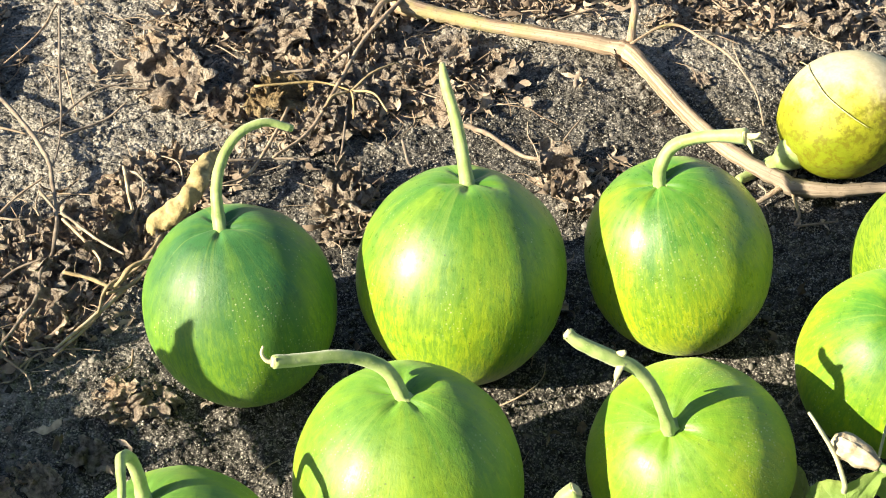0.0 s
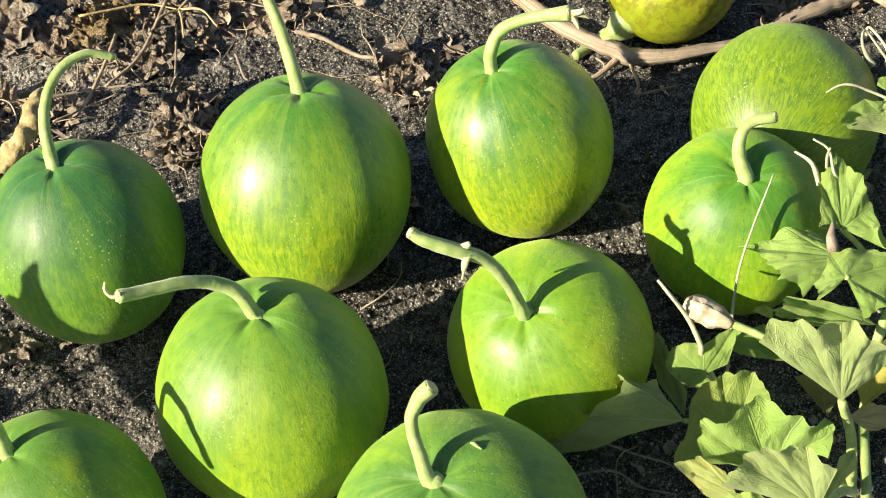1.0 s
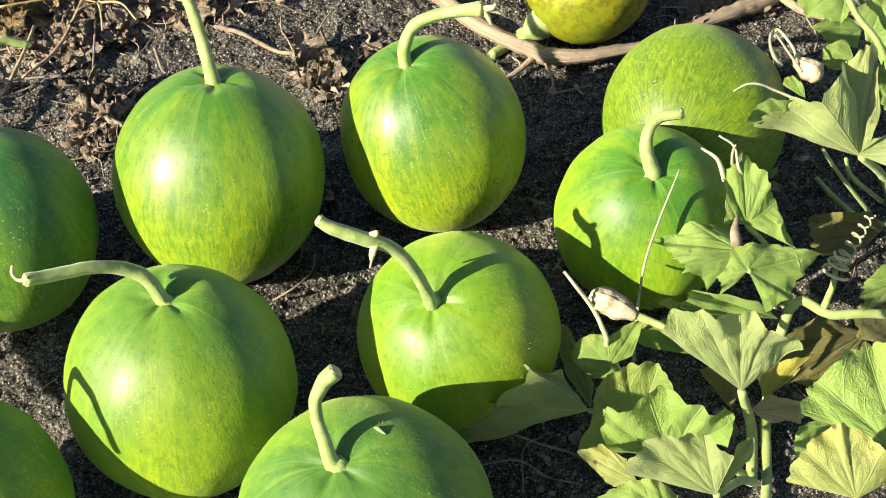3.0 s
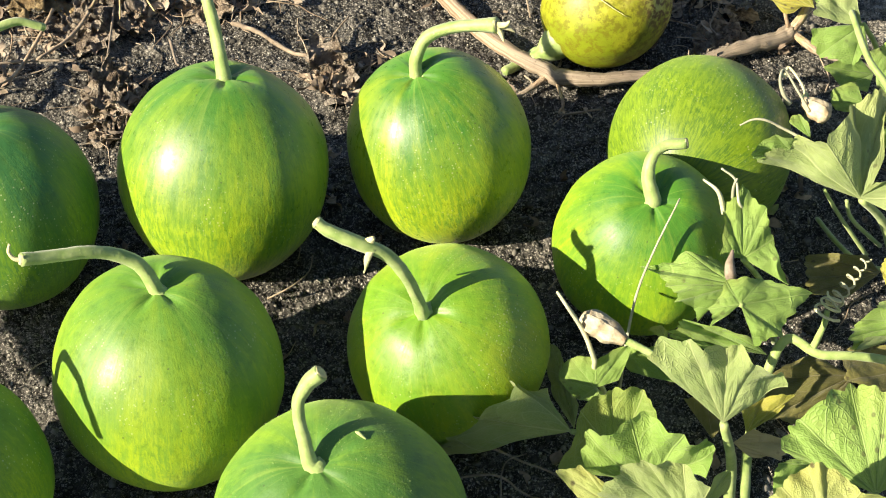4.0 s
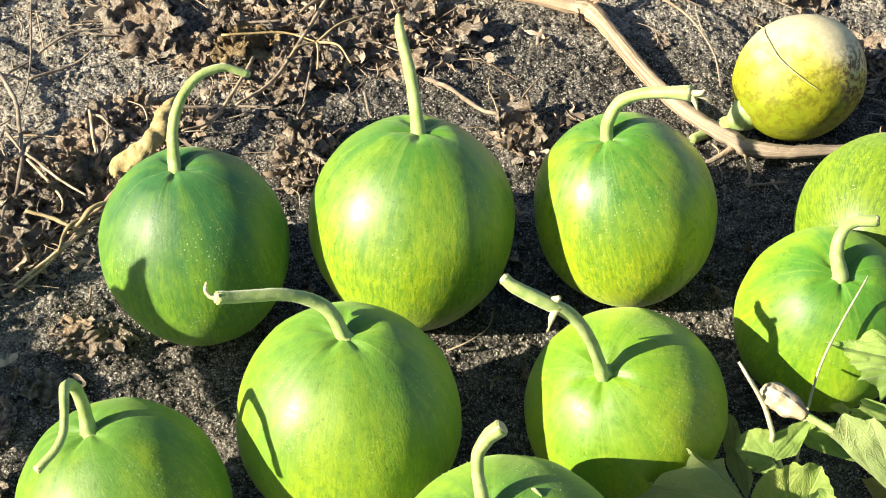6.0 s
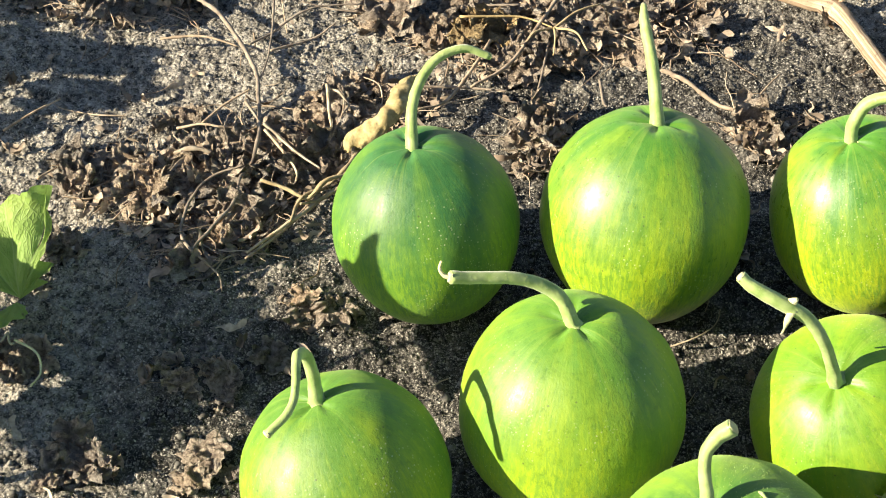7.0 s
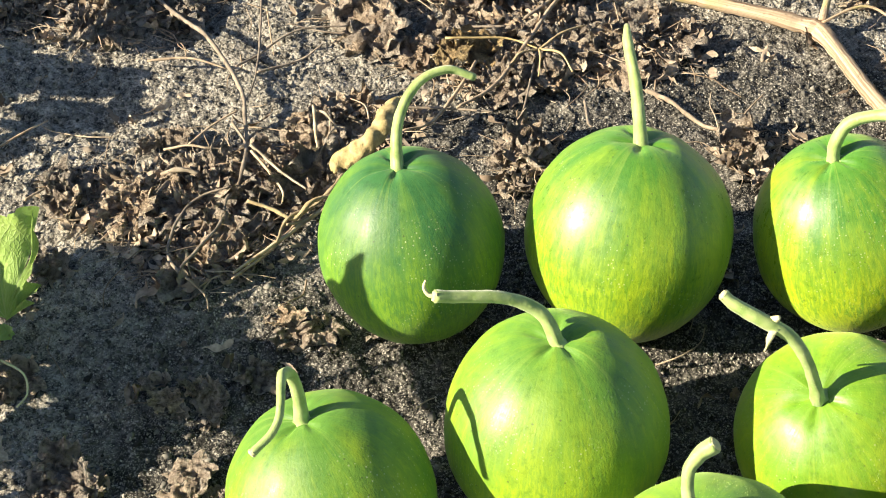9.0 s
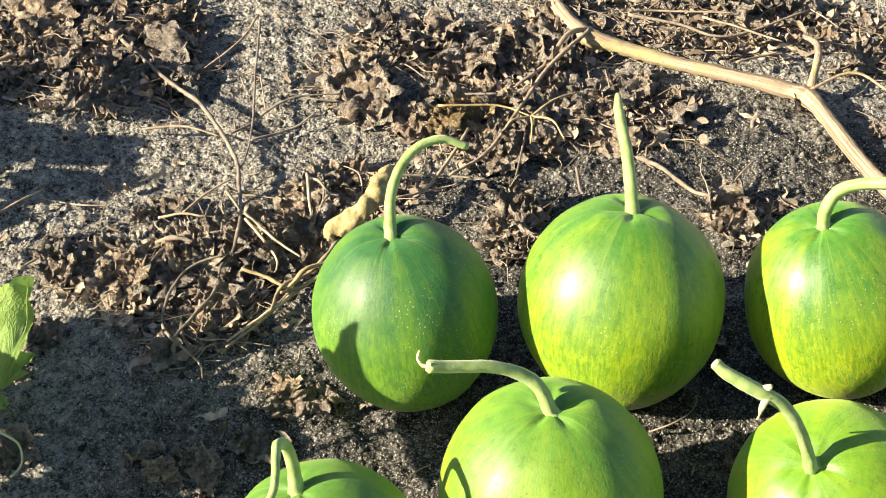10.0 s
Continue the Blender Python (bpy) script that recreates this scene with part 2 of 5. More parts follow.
def soil_material():
    m, t, b = material("soil", 0.95, 0.25)
    co = node(t, "ShaderNodeTexCoord").outputs["Object"]
    big = grain(t, co, 5, 4, 0.6)
    mid = grain(t, co, 45, 6, 0.65)
    fine = grain(t, co, 320, 4, 0.7)
    pits = grain(t, co, 85, 5, 0.7, (1, 1, 1), (5, 2, 0))
    col = ramp(t, mid, (0.35, (0.011, 0.0108, 0.0103)), (0.50, (0.058, 0.055, 0.050)), (0.68, (0.17, 0.158, 0.140)))
    # a pale dry crust lies on the open soil away from the fruit
    bed = node(t, "ShaderNodeMapping", {"Vector": co, "Location": (-0.25, 0.045, 0), "Scale": (0.8, 0.9, 0)}).outputs[0]
    away = calc(t, "MINIMUM", calc(t, "SUBTRACT", node(t, "ShaderNodeVectorMath", {0: bed}, operation="LENGTH").outputs["Value"], 0.45), 0.16)
    crust = calc(t, "ADD", calc(t, "MULTIPLY", calc(t, "MAXIMUM", away, -0.1), 3.5), calc(t, "ADD", big, calc(t, "MULTIPLY", mid, 0.5)))
    col = mixed(t, calc(t, "MULTIPLY", ramp(t, crust, (0.70, (0, 0, 0)), (1.0, (1, 1, 1))), 0.80), col, ramp(t, pits, (0.38, (0.040, 0.037, 0.033)), (0.48, (0.30, 0.277, 0.238)), (0.66, (0.66, 0.610, 0.530))))
    col = mixed(t, ramp(t, fine, (0.36, (0.85, 0.85, 0.85)), (0.50, (0, 0, 0))), col, (0.025, 0.024, 0.022))
    bend = node(t, "ShaderNodeTexNoise", {"Vector": co, "Scale": 420.0, "Detail": 2.0}).outputs["Color"]
    bent = node(t, "ShaderNodeVectorMath", {0: co, 1: node(t, "ShaderNodeVectorMath", {0: bend, "Scale": 0.0034}, operation="SCALE").outputs[0]}, operation="ADD").outputs[0]
    for scale, place, amount in ((380.0, 60, 0.60), (560.0, 90, 0.60), (820.0, 70, 0.60)):
        vor = node(t, "ShaderNodeTexVoronoi", {"Vector": bent, "Scale": scale})
        grit = calc(t, "MULTIPLY", ramp(t, vor.outputs["Distance"], (0.30, (1, 1, 1)), (0.44, (0, 0, 0))), ramp(t, grain(t, co, place, 3), (0.34, (0.1, 0.1, 0.1)), (0.48, (1, 1, 1))))
        pick = node(t, "ShaderNodeSeparateColor", {0: vor.outputs["Color"]}).outputs[0]
        grit = calc(t, "MULTIPLY", grit, ramp(t, pick, (0.40, (0, 0, 0)), (0.95, (1, 1, 1))))
        col = mixed(t, calc(t, "MULTIPLY", grit, amount), col, (0.68, 0.64, 0.57))
    lump = node(t, "ShaderNodeTexVoronoi", {"Vector": co, "Scale": 260.0}, feature="SMOOTH_F1").outputs["Distance"]
    t.links.new(col, b.inputs["Base Color"])
    h = calc(t, "ADD", calc(t, "MULTIPLY", mid, 1.0), calc(t, "SUBTRACT", calc(t, "MULTIPLY", fine, 0.5), calc(t, "MULTIPLY", lump, 0.7)))
    bumped(t, b, h, 1.0, 0.008)
    return m


def dry_material(name, dark, light, scale=70):
    m, t, b = material(name, 0.85, 0.25)
    co = node(t, "ShaderNodeTexCoord").outputs["Object"]
    info = node(t, "ShaderNodeObjectInfo").outputs["Random"]
    n1 = grain(t, co, scale, 5, 0.6)
    col = ramp(t, n1, (0.3, dark), (0.72, light))
    hsv = node(t, "ShaderNodeHueSaturation", {"Color": col, "Value": calc(t, "ADD", 0.7, calc(t, "MULTIPLY", info, 0.65)), "Saturation": calc(t, "ADD", 0.75, calc(t, "MULTIPLY", info, 0.35))})
    t.links.new(hsv.outputs[0], b.inputs["Base Color"])
    bumped(t, b, grain(t, co, scale * 4, 4), 0.6, 0.001)
    return m


STEM = stem_material()
DOWN = material("pale_down", 0.6, 0.3)[0]
DOWN.node_tree.nodes["Principled BSDF"].inputs["Base Color"].default_value = (0.42, 0.52, 0.20, 1)
SOIL = soil_material()
CUT = dry_material("cut_stem", (0.42, 0.40, 0.20), (0.62, 0.58, 0.34), 200)
DRY_TWIG = dry_material("dry_twig", (0.17, 0.125, 0.09), (0.47, 0.375, 0.27), 110)


def vine_material():
    """Bleached bark with long fibres along the stem, greenish where it is youngest."""
    m, t, b = material("dry_vine", 0.8, 0.3)
    al = node(t, "ShaderNodeAttribute", attribute_name="along").outputs["Fac"]
    ar = node(t, "ShaderNodeAttribute", attribute_name="round_x").outputs["Fac"]
    ar2 = node(t, "ShaderNodeAttribute", attribute_name="round_y").outputs["Fac"]
    tubeco = node(t, "ShaderNodeCombineXYZ", {0: ar, 1: ar2, 2: al}).outputs[0]
    co = node(t, "ShaderNodeTexCoord").outputs["Object"]
    fibre = grain(t, tubeco, 3.6, 4, 0.60, (1, 1, 2.6))
    n1 = grain(t, co, 40, 4, 0.6)
    n2 = grain(t, co, 320, 3, 0.6)
    col = ramp(t, fibre, (0.34, (0.19, 0.128, 0.085)), (0.48, (0.37, 0.268, 0.180)), (0.64, (0.54, 0.425, 0.310)))
    col = mixed(t, ramp(t, n1, (0.50, (0, 0, 0)), (0.68, (0.6, 0.6, 0.6))), col, (0.30, 0.235, 0.165))
    col = mixed(t, calc(t, "MULTIPLY", ramp(t, al, (0.56, (0, 0, 0)), (0.61, (1, 1, 1))), 0.7), col, mixed(t, fibre, (0.16, 0.13, 0.10), (0.46, 0.40, 0.32)))
    green = calc(t, "MULTIPLY", ramp(t, al, (0.12, (0, 0, 0)), (0.17, (1, 1, 1)), (0.27, (1, 1, 1)), (0.31, (0, 0, 0))), ramp(t, n1, (0.40, (0, 0, 0)), (0.55, (0.7, 0.7, 0.7))))
    col = mixed(t, green, col, (0.40, 0.36, 0.15))
    col = mixed(t, ramp(t, n2, (0.60, (0, 0, 0)), (0.70, (0.6, 0.6, 0.6))), col, (0.12, 0.08, 0.05))
    t.links.new(col, b.inputs["Base Color"])
    bumped(t, b, calc(t, "ADD", fibre, calc(t, "MULTIPLY", n2, 0.3)), 0.8, 0.0012)
    return m


def tube_attributes(n, sides):
    """Place along the tube and round it, for the grain of the bark."""
    rings = n // sides
    return {"along": [i / (rings - 1) for i in range(rings) for k in range(sides)],
            "round_x": [math.cos(2 * math.pi * k / sides) for i in range(rings) for k in range(sides)],
            "round_y": [math.sin(2 * math.pi * k / sides) for i in range(rings) for k in range(sides)]}


VINE = vine_material()


# ---- ground ----
def lumps(x, y):
    p = Vector((x, y, 0))
    h = 0.007 * noise.noise(p * 6) + 0.0055 * noise.noise(p * 17 + Vector((3, 1, 0))) + 0.0035 * noise.noise(p * 45)
    h += 0.0050 * abs(noise.noise(p * 85 + Vector((0, 7, 0)))) + 0.0026 * noise.noise(p * 190)
    return h


def graded(lo, hi, step):
    """Even steps from lo to hi, then ever longer ones out to the horizon."""
    core = list(np.arange(lo, hi + 1e-6, step))
    d, out = step, []
    while sum(out) < 400:
        d *= 1.6
        out.append(d)
    left = lo - np.cumsum(out)
    right = core[-1] + np.cumsum(out)
    return [*left[::-1], *core, *right]


def make_ground():
    xs, ys = graded(-0.66, 0.74, 0.0030), graded(-0.30, 0.74, 0.0030)
    fade = lambda x, y: max(0.0, 1 - 6 * max(-0.66 - x, x - 0.74, -0.30 - y, y - 0.74, 0))
    verts = [(x, y, lumps(x, y) * fade(x, y) if fade(x, y) else 0.0) for y in ys for x in xs]
    w = len(xs)
    faces = [(j * w + i, j * w + i + 1, (j + 1) * w + i + 1, (j + 1) * w + i) for j in range(len(ys) - 1) for i in range(w - 1)]
    g = new("ground", mesh_from("ground", verts, faces, SOIL))
    tagged(g, "dark grey crumbly garden soil with pale grit", "ground", kind="structure")
    return g


make_ground()


# ---- melons ----
def melon_mesh(name, a, ratio, mat, seed, dimple=0.085, ribs=0.0035, nu=96, nv=56):
    """A ribbed, slightly lumpy fruit about its own centre, with the stem end at +z."""
    verts, lat, cx, cy = [], [], [], []
    for j in range(nv + 1):
        th = math.pi * j / nv
        for i in range(nu):
            ph = 2 * math.pi * i / nu
            s, c = math.sin(th), math.cos(th)
            d = Vector((s * math.cos(ph), s * math.sin(ph), c))
            k = 1 + 0.020 * noise.noise(d * 1.3 + Vector((seed, 0, seed * 2))) + 0.006 * noise.noise(d * 4 + Vector((0, seed, 0)))
            rib = ribs * math.cos(10 * ph + seed + 0.8 * math.sin(2 * ph)) * s ** 0.6
            near = math.exp(-(th / 0.20) ** 2)
            crease = 0.034 * math.exp(-((th - 0.20) / 0.12) ** 2) * (0.5 + 0.5 * math.cos(5 * ph + seed * 2)) ** 3
            foot = math.exp(-((math.pi - th) / 0.16) ** 2)
            k *= 1 + rib * math.exp(-((th - 1.0) / 0.9) ** 2) - dimple * near - crease - 0.03 * foot
            verts.append((d.x * a * k, d.y * a * k, d.z * a * ratio * k))
            lat.append(j / nv)
            cx.append(math.cos(ph))
            cy.append(math.sin(ph))
    faces = [(j * nu + i, (j + 1) * nu + i, (j + 1) * nu + (i + 1) % nu, j * nu + (i + 1) % nu) for j in range(nv) for i in range(nu)]
    me = mesh_from(name, verts, faces, mat, True, {"lat": lat, "cx": cx, "cy": cy})
    bm = bmesh.new()
    bm.from_mesh(me)
    bmesh.ops.remove_doubles(bm, verts=bm.verts, dist=1e-6)
    bm.to_mesh(me)
    bm.free()
    return me


DEEP, MID, LIME, YEL = (0.038, 0.165, 0.040), (0.068, 0.225, 0.018), (0.278, 0.410, 0.008), (0.330, 0.430, 0.007)
PALE = (0.28, 0.40, 0.05)


def melon(c, a, ratio, axis, top, side, streak, seed, stem, radii, label, down=0.25, mottle=1.0, gloss=(0.3, 0.24)):
    thing = new("melon")
    thing.location = c
    tagged(thing, label, "melon", "green melons on the soil")
    u = Vector(axis).normalized()
    rind = part("rind", melon_mesh("rind", a, ratio, rind_material("rind", top, side, streak, seed, down=down, mottle=mottle, gloss=gloss), seed), thing)
    rind.rotation_mode = "QUATERNION"
    rind.rotation_quaternion = u.to_track_quat("Z", "Y")
    if down > 0.4:
        # fine pale down standing on the skin
        r, turn = random.Random(int(seed * 10)), rind.rotation_quaternion
        v, f = [], []
        for _ in range(9000):
            d = Vector((r.gauss(0, 1), r.gauss(0, 1), r.gauss(0, 1))).normalized()
            if d.z < -0.3:
                continue
            p = turn @ Vector((d.x * a, d.y * a, d.z * a * ratio)) * 0.992
            n = (turn @ d + Vector((r.uniform(-0.6, 0.6), r.uniform(-0.6, 0.6), r.uniform(-0.6, 0.3)))).normalized()
            s = n.cross(Vector((r.uniform(-1, 1), r.uniform(-1, 1), 0.3))).normalized() * 0.00009
            v += [p - s, p + s, p + n * r.uniform(0.0008, 0.0018)]
            f.append((len(v) - 3, len(v) - 2, len(v) - 1))
        tagged(part("down", mesh_from("down", v, f, DOWN), thing, "fine pale hairs on the rind"), "fine pale hairs on the rind", kind="stuff")
    if not stem:
        # the dry blossom end, opposite the stem
        v, f = tube([-u * a * ratio * 0.955, -u * a * ratio * 0.975, -u * a * ratio * 0.985], [0.0065, 0.0050, 0.0015], 12, 0.1, 0.3, 4)
        part("blossom_scar", mesh_from("blossom_scar", v, f, CUT), thing, "small dry corky scar")
    if stem:
        o = Vector(c)
        base = u * a * ratio * 0.80
        pts = [base, u * a * ratio * 0.885, *[Vector(q) - o for q in stem]]
        v, f = tube(pts, [radii[0] * 1.25, radii[0] * 0.88, radii[0] * 0.60, *[q * 0.71 for q in radii[1:]]], 12, 0.08, 0.10, 7)
        st = part("stem", mesh_from("stem", v, f, STEM), thing, "pale green cut stem")
        # the dry cut face at the end
        e, d = pts[-1], (pts[-1] - pts[-2]).normalized()
        v, f = tube([e - d * 0.001, e + d * 0.0006, e + d * 0.0012], [radii[-1] * 0.70, radii[-1] * 0.61, radii[-1] * 0.40], 9, 0.08, 0.3, 3)
        part("cut_end", mesh_from("cut_end", v, f, CUT), st, "dried pale brown cut face")
    return thing


def stem_bits(thing, name, lines, label):
    """Small shrivelled bits along a stem, under the stem itself."""
    st = [o for o in thing.children if o.name.startswith("stem")][0]
    o = Vector(thing.location)
    for pts, radii in lines:
        v, f = tube([Vector(p) - o for p in pts], radii, 7, 0.1, 0.3, 5)
        part(name, mesh_from(name, v, f, CUT), st, label)

melon((-0.0976, 0.0785, 0.0756), 0.0719, 1.110, (-0.14, 0.112, 0.984), DEEP, (0.150, 0.300, 0.014), PALE, 1.3,
      [(-0.108, 0.087, 0.149), (-0.112, 0.108, 0.164), (-0.109, 0.129, 0.177), (-0.098, 0.146, 0.187), (-0.080, 0.157, 0.189), (-0.061, 0.159, 0.182)],
      [0.0085, 0.0058, 0.0054, 0.0050, 0.0046, 0.0042, 0.0040], "deep green melon with a tall hooked stem, standing on soil", gloss=(0.38, 0.44))
melon((0.0665, 0.1112, 0.0808), 0.0798, 1.068, (0.039, 0.277, 0.96), MID, LIME, PALE, 2.1,
      [(0.069, 0.133, 0.157), (0.065, 0.154, 0.167), (0.059, 0.178, 0.180), (0.051, 0.202, 0.193), (0.048, 0.217, 0.200)],
      [0.0095, 0.0066, 0.0062, 0.0058, 0.0052, 0.0030], "glossy green melon with a long straight pointed stem", gloss=(0.80, 0.39))
side_bent = melon((0.2328, 0.1429, 0.076), 0.0721, 1.118, (-0.276, 0.045, 0.96), MID, YEL, PALE, 3.7,
      [(0.212, 0.146, 0.147), (0.212, 0.150, 0.161), (0.219, 0.155, 0.176), (0.234, 0.153, 0.187), (0.252, 0.147, 0.195), (0.269, 0.140, 0.201)],
      [0.0090, 0.0070, 0.0066, 0.0062, 0.0060, 0.0062, 0.0085], "glossy yellow-green melon with a stem bent sideways", gloss=(0.85, 0.36))
lying = melon((0.0352, -0.0833, 0.0796), 0.0780, 1.072, (-0.035, 0.113, 0.993), (0.120, 0.285, 0.026), LIME, PALE, 4.4,
      [(0.031, -0.074, 0.157), (0.023, -0.069, 0.172), (0.010, -0.069, 0.183), (-0.008, -0.075, 0.193), (-0.030, -0.084, 0.199), (-0.047, -0.092, 0.205)],
      [0.0095, 0.0072, 0.0066, 0.0058, 0.0055, 0.0055, 0.0058], "bright green melon with a stem lying out sideways", gloss=(0.50, 0.44))
squat = melon((0.2292, -0.049, 0.0655), 0.0722, 0.954, (-0.325, -0.278, 0.904), (0.150, 0.320, 0.012), YEL, PALE, 5.2,
      [(0.207, -0.070, 0.126), (0.202, -0.068, 0.142), (0.193, -0.069, 0.165), (0.180, -0.068, 0.182), (0.163, -0.068, 0.192), (0.144, -0.064, 0.200), (0.136, -0.061, 0.205)],
      [0.0090, 0.0062, 0.0060, 0.0060, 0.0060, 0.0066, 0.0055, 0.0052], "squat bright green melon with a long thick stem", 0.45, gloss=(0.55, 0.42))
melon((0.3802, 0.0421, 0.0704), 0.0675, 1.110, (-0.044, -0.27, 0.962), MID, LIME, PALE, 6.6,
      [(0.377, 0.024, 0.138), (0.373, 0.033, 0.150), (0.375, 0.041, 0.162), (0.384, 0.046, 0.169), (0.399, 0.044, 0.173)],
      [0.0095, 0.0072, 0.0062, 0.0056, 0.0054, 0.0056], "green melon with a short hooked stem beside leafy vines", gloss=(0.34, 0.40))
melon((0.4421, 0.1471, 0.0695), 0.0730, 1.06, (0.45, 0.85, -0.15), (0.045, 0.130, 0.010), (0.175, 0.280, 0.006), PALE, 7.9, None, None, "yellow-green melon lying on its side by a dry vine", mottle=1.1, gloss=(0.45, 0.36))
downy = melon((0.1506, -0.2132, 0.0808), 0.0820, 1.035, (-0.201, -0.056, 0.978), (0.084, 0.222, 0.032), (0.228, 0.380, 0.014), PALE, 8.3,
      [(0.131, -0.216, 0.159), (0.128, -0.209, 0.171), (0.125, -0.202, 0.183), (0.125, -0.196, 0.194), (0.131, -0.191, 0.204), (0.138, -0.189, 0.211)],
      [0.0090, 0.0066, 0.0058, 0.0054, 0.0056, 0.0068, 0.0072], "large downy green melon with a kinked upright stem", 0.45, gloss=(0.26, 0.44))
melon((-0.1082, -0.1603, 0.0685), 0.0718, 1.020, (-0.269, 0.171, 0.948), (0.105, 0.260, 0.026), LIME, PALE, 9.1,
      [(-0.127, -0.148, 0.137), (-0.128, -0.146, 0.155), (-0.132, -0.145, 0.174), (-0.134, -0.154, 0.183), (-0.132, -0.166, 0.1855), (-0.130, -0.175, 0.1845), (-0.129, -0.185, 0.180), (-0.1313, -0.196, 0.1763), (-0.141, -0.2096, 0.1712)],
      [0.0085, 0.0058, 0.0054, 0.0050, 0.0046, 0.0043, 0.0040, 0.0038, 0.0037, 0.0036], "green melon with its stem folded down in a loop", gloss=(0.42, 0.45))


def rind_scar(thing, at, size):
    """A small dark healed nick in the skin with a dried crumb in it."""
    o = Vector(at) - Vector(thing.location)
    side = o.cross(Vector((0, 0, 1))).normalized()
    v, f = tube([o - side * size, o - side * size * 0.4 + Vector((0, 0, 0.0006)), o + side * size * 0.3 + Vector((0, 0, 0.0004)), o + side * size], [0.0006, 0.0014, 0.0010, 0.0005], 7, 0.1, 0.4, 4)
    part("scar", mesh_from("scar", v, f, STEM), thing, "small pale dried nick in the skin")


rind_scar(downy, (0.162, -0.200, 0.1632), 0.0042)
stem_bits(squat, "bract", [([(0.172, -0.069, 0.188), (0.169, -0.074, 0.183), (0.168, -0.075, 0.176), (0.167, -0.074, 0.170)], [0.0032, 0.0022, 0.0009, 0.0006]),
                          ([(0.170, -0.067, 0.192), (0.173, -0.068, 0.197)], [0.0034, 0.0014])], "shrivelled pale bract")
stem_bits(lying, "curl", [([(-0.046, -0.092, 0.205), (-0.051, -0.092, 0.206), (-0.054, -0.090, 0.210), (-0.053, -0.088, 0.215)], [0.0016, 0.0012, 0.0008])], "thin dry curl at the cut")
stem_bits(side_bent, "sepal", [([(0.268, 0.140, 0.201), (0.275, 0.136, 0.205), (0.277, 0.134, 0.210)], [0.003, 0.002, 0.0006]), ([(0.268, 0.140, 0.201), (0.277, 0.138, 0.200), (0.282, 0.136, 0.198)], [0.003, 0.002, 0.0006]),
                               ([(0.268, 0.140, 0.201), (0.272, 0.134, 0.197), (0.274, 0.131, 0.193)], [0.003, 0.002, 0.0006])], "pale dried sepal")


def yellow_material():
    """Cream above, green-yellow below, with a rusty net on the far shoulder."""
    m, t, b = material("yellow_rind", 0.5, 0.45)
    co = node(t, "ShaderNodeTexCoord").outputs["Object"]
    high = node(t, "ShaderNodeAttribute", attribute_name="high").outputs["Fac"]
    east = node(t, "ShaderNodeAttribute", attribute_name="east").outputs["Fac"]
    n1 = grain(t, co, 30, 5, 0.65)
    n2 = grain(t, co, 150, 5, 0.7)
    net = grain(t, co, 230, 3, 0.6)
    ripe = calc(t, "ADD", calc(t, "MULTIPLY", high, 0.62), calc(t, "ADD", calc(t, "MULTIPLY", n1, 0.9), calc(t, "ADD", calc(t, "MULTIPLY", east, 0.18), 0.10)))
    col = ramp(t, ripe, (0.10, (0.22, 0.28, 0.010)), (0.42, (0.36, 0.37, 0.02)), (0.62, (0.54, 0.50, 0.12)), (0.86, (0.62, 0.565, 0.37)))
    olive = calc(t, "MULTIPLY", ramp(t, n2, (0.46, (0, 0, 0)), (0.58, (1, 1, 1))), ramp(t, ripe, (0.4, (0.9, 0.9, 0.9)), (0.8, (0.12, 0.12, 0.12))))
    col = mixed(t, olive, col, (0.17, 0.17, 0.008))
    rust = ramp(t, calc(t, "SUBTRACT", calc(t, "ADD", east, calc(t, "MULTIPLY", n1, 0.9)), calc(t, "ABSOLUTE", calc(t, "MULTIPLY", high, 1.2))), (0.40, (0.12, 0.12, 0.12)), (0.85, (1, 1, 1)))
    col = mixed(t, calc(t, "MULTIPLY", ramp(t, net, (0.44, (0, 0, 0)), (0.56, (0.95, 0.95, 0.95))), rust), col, (0.13, 0.065, 0.02))
    t.links.new(col, b.inputs["Base Color"])
    bumped(t, b, n2, 0.4, 0.001)
    return m


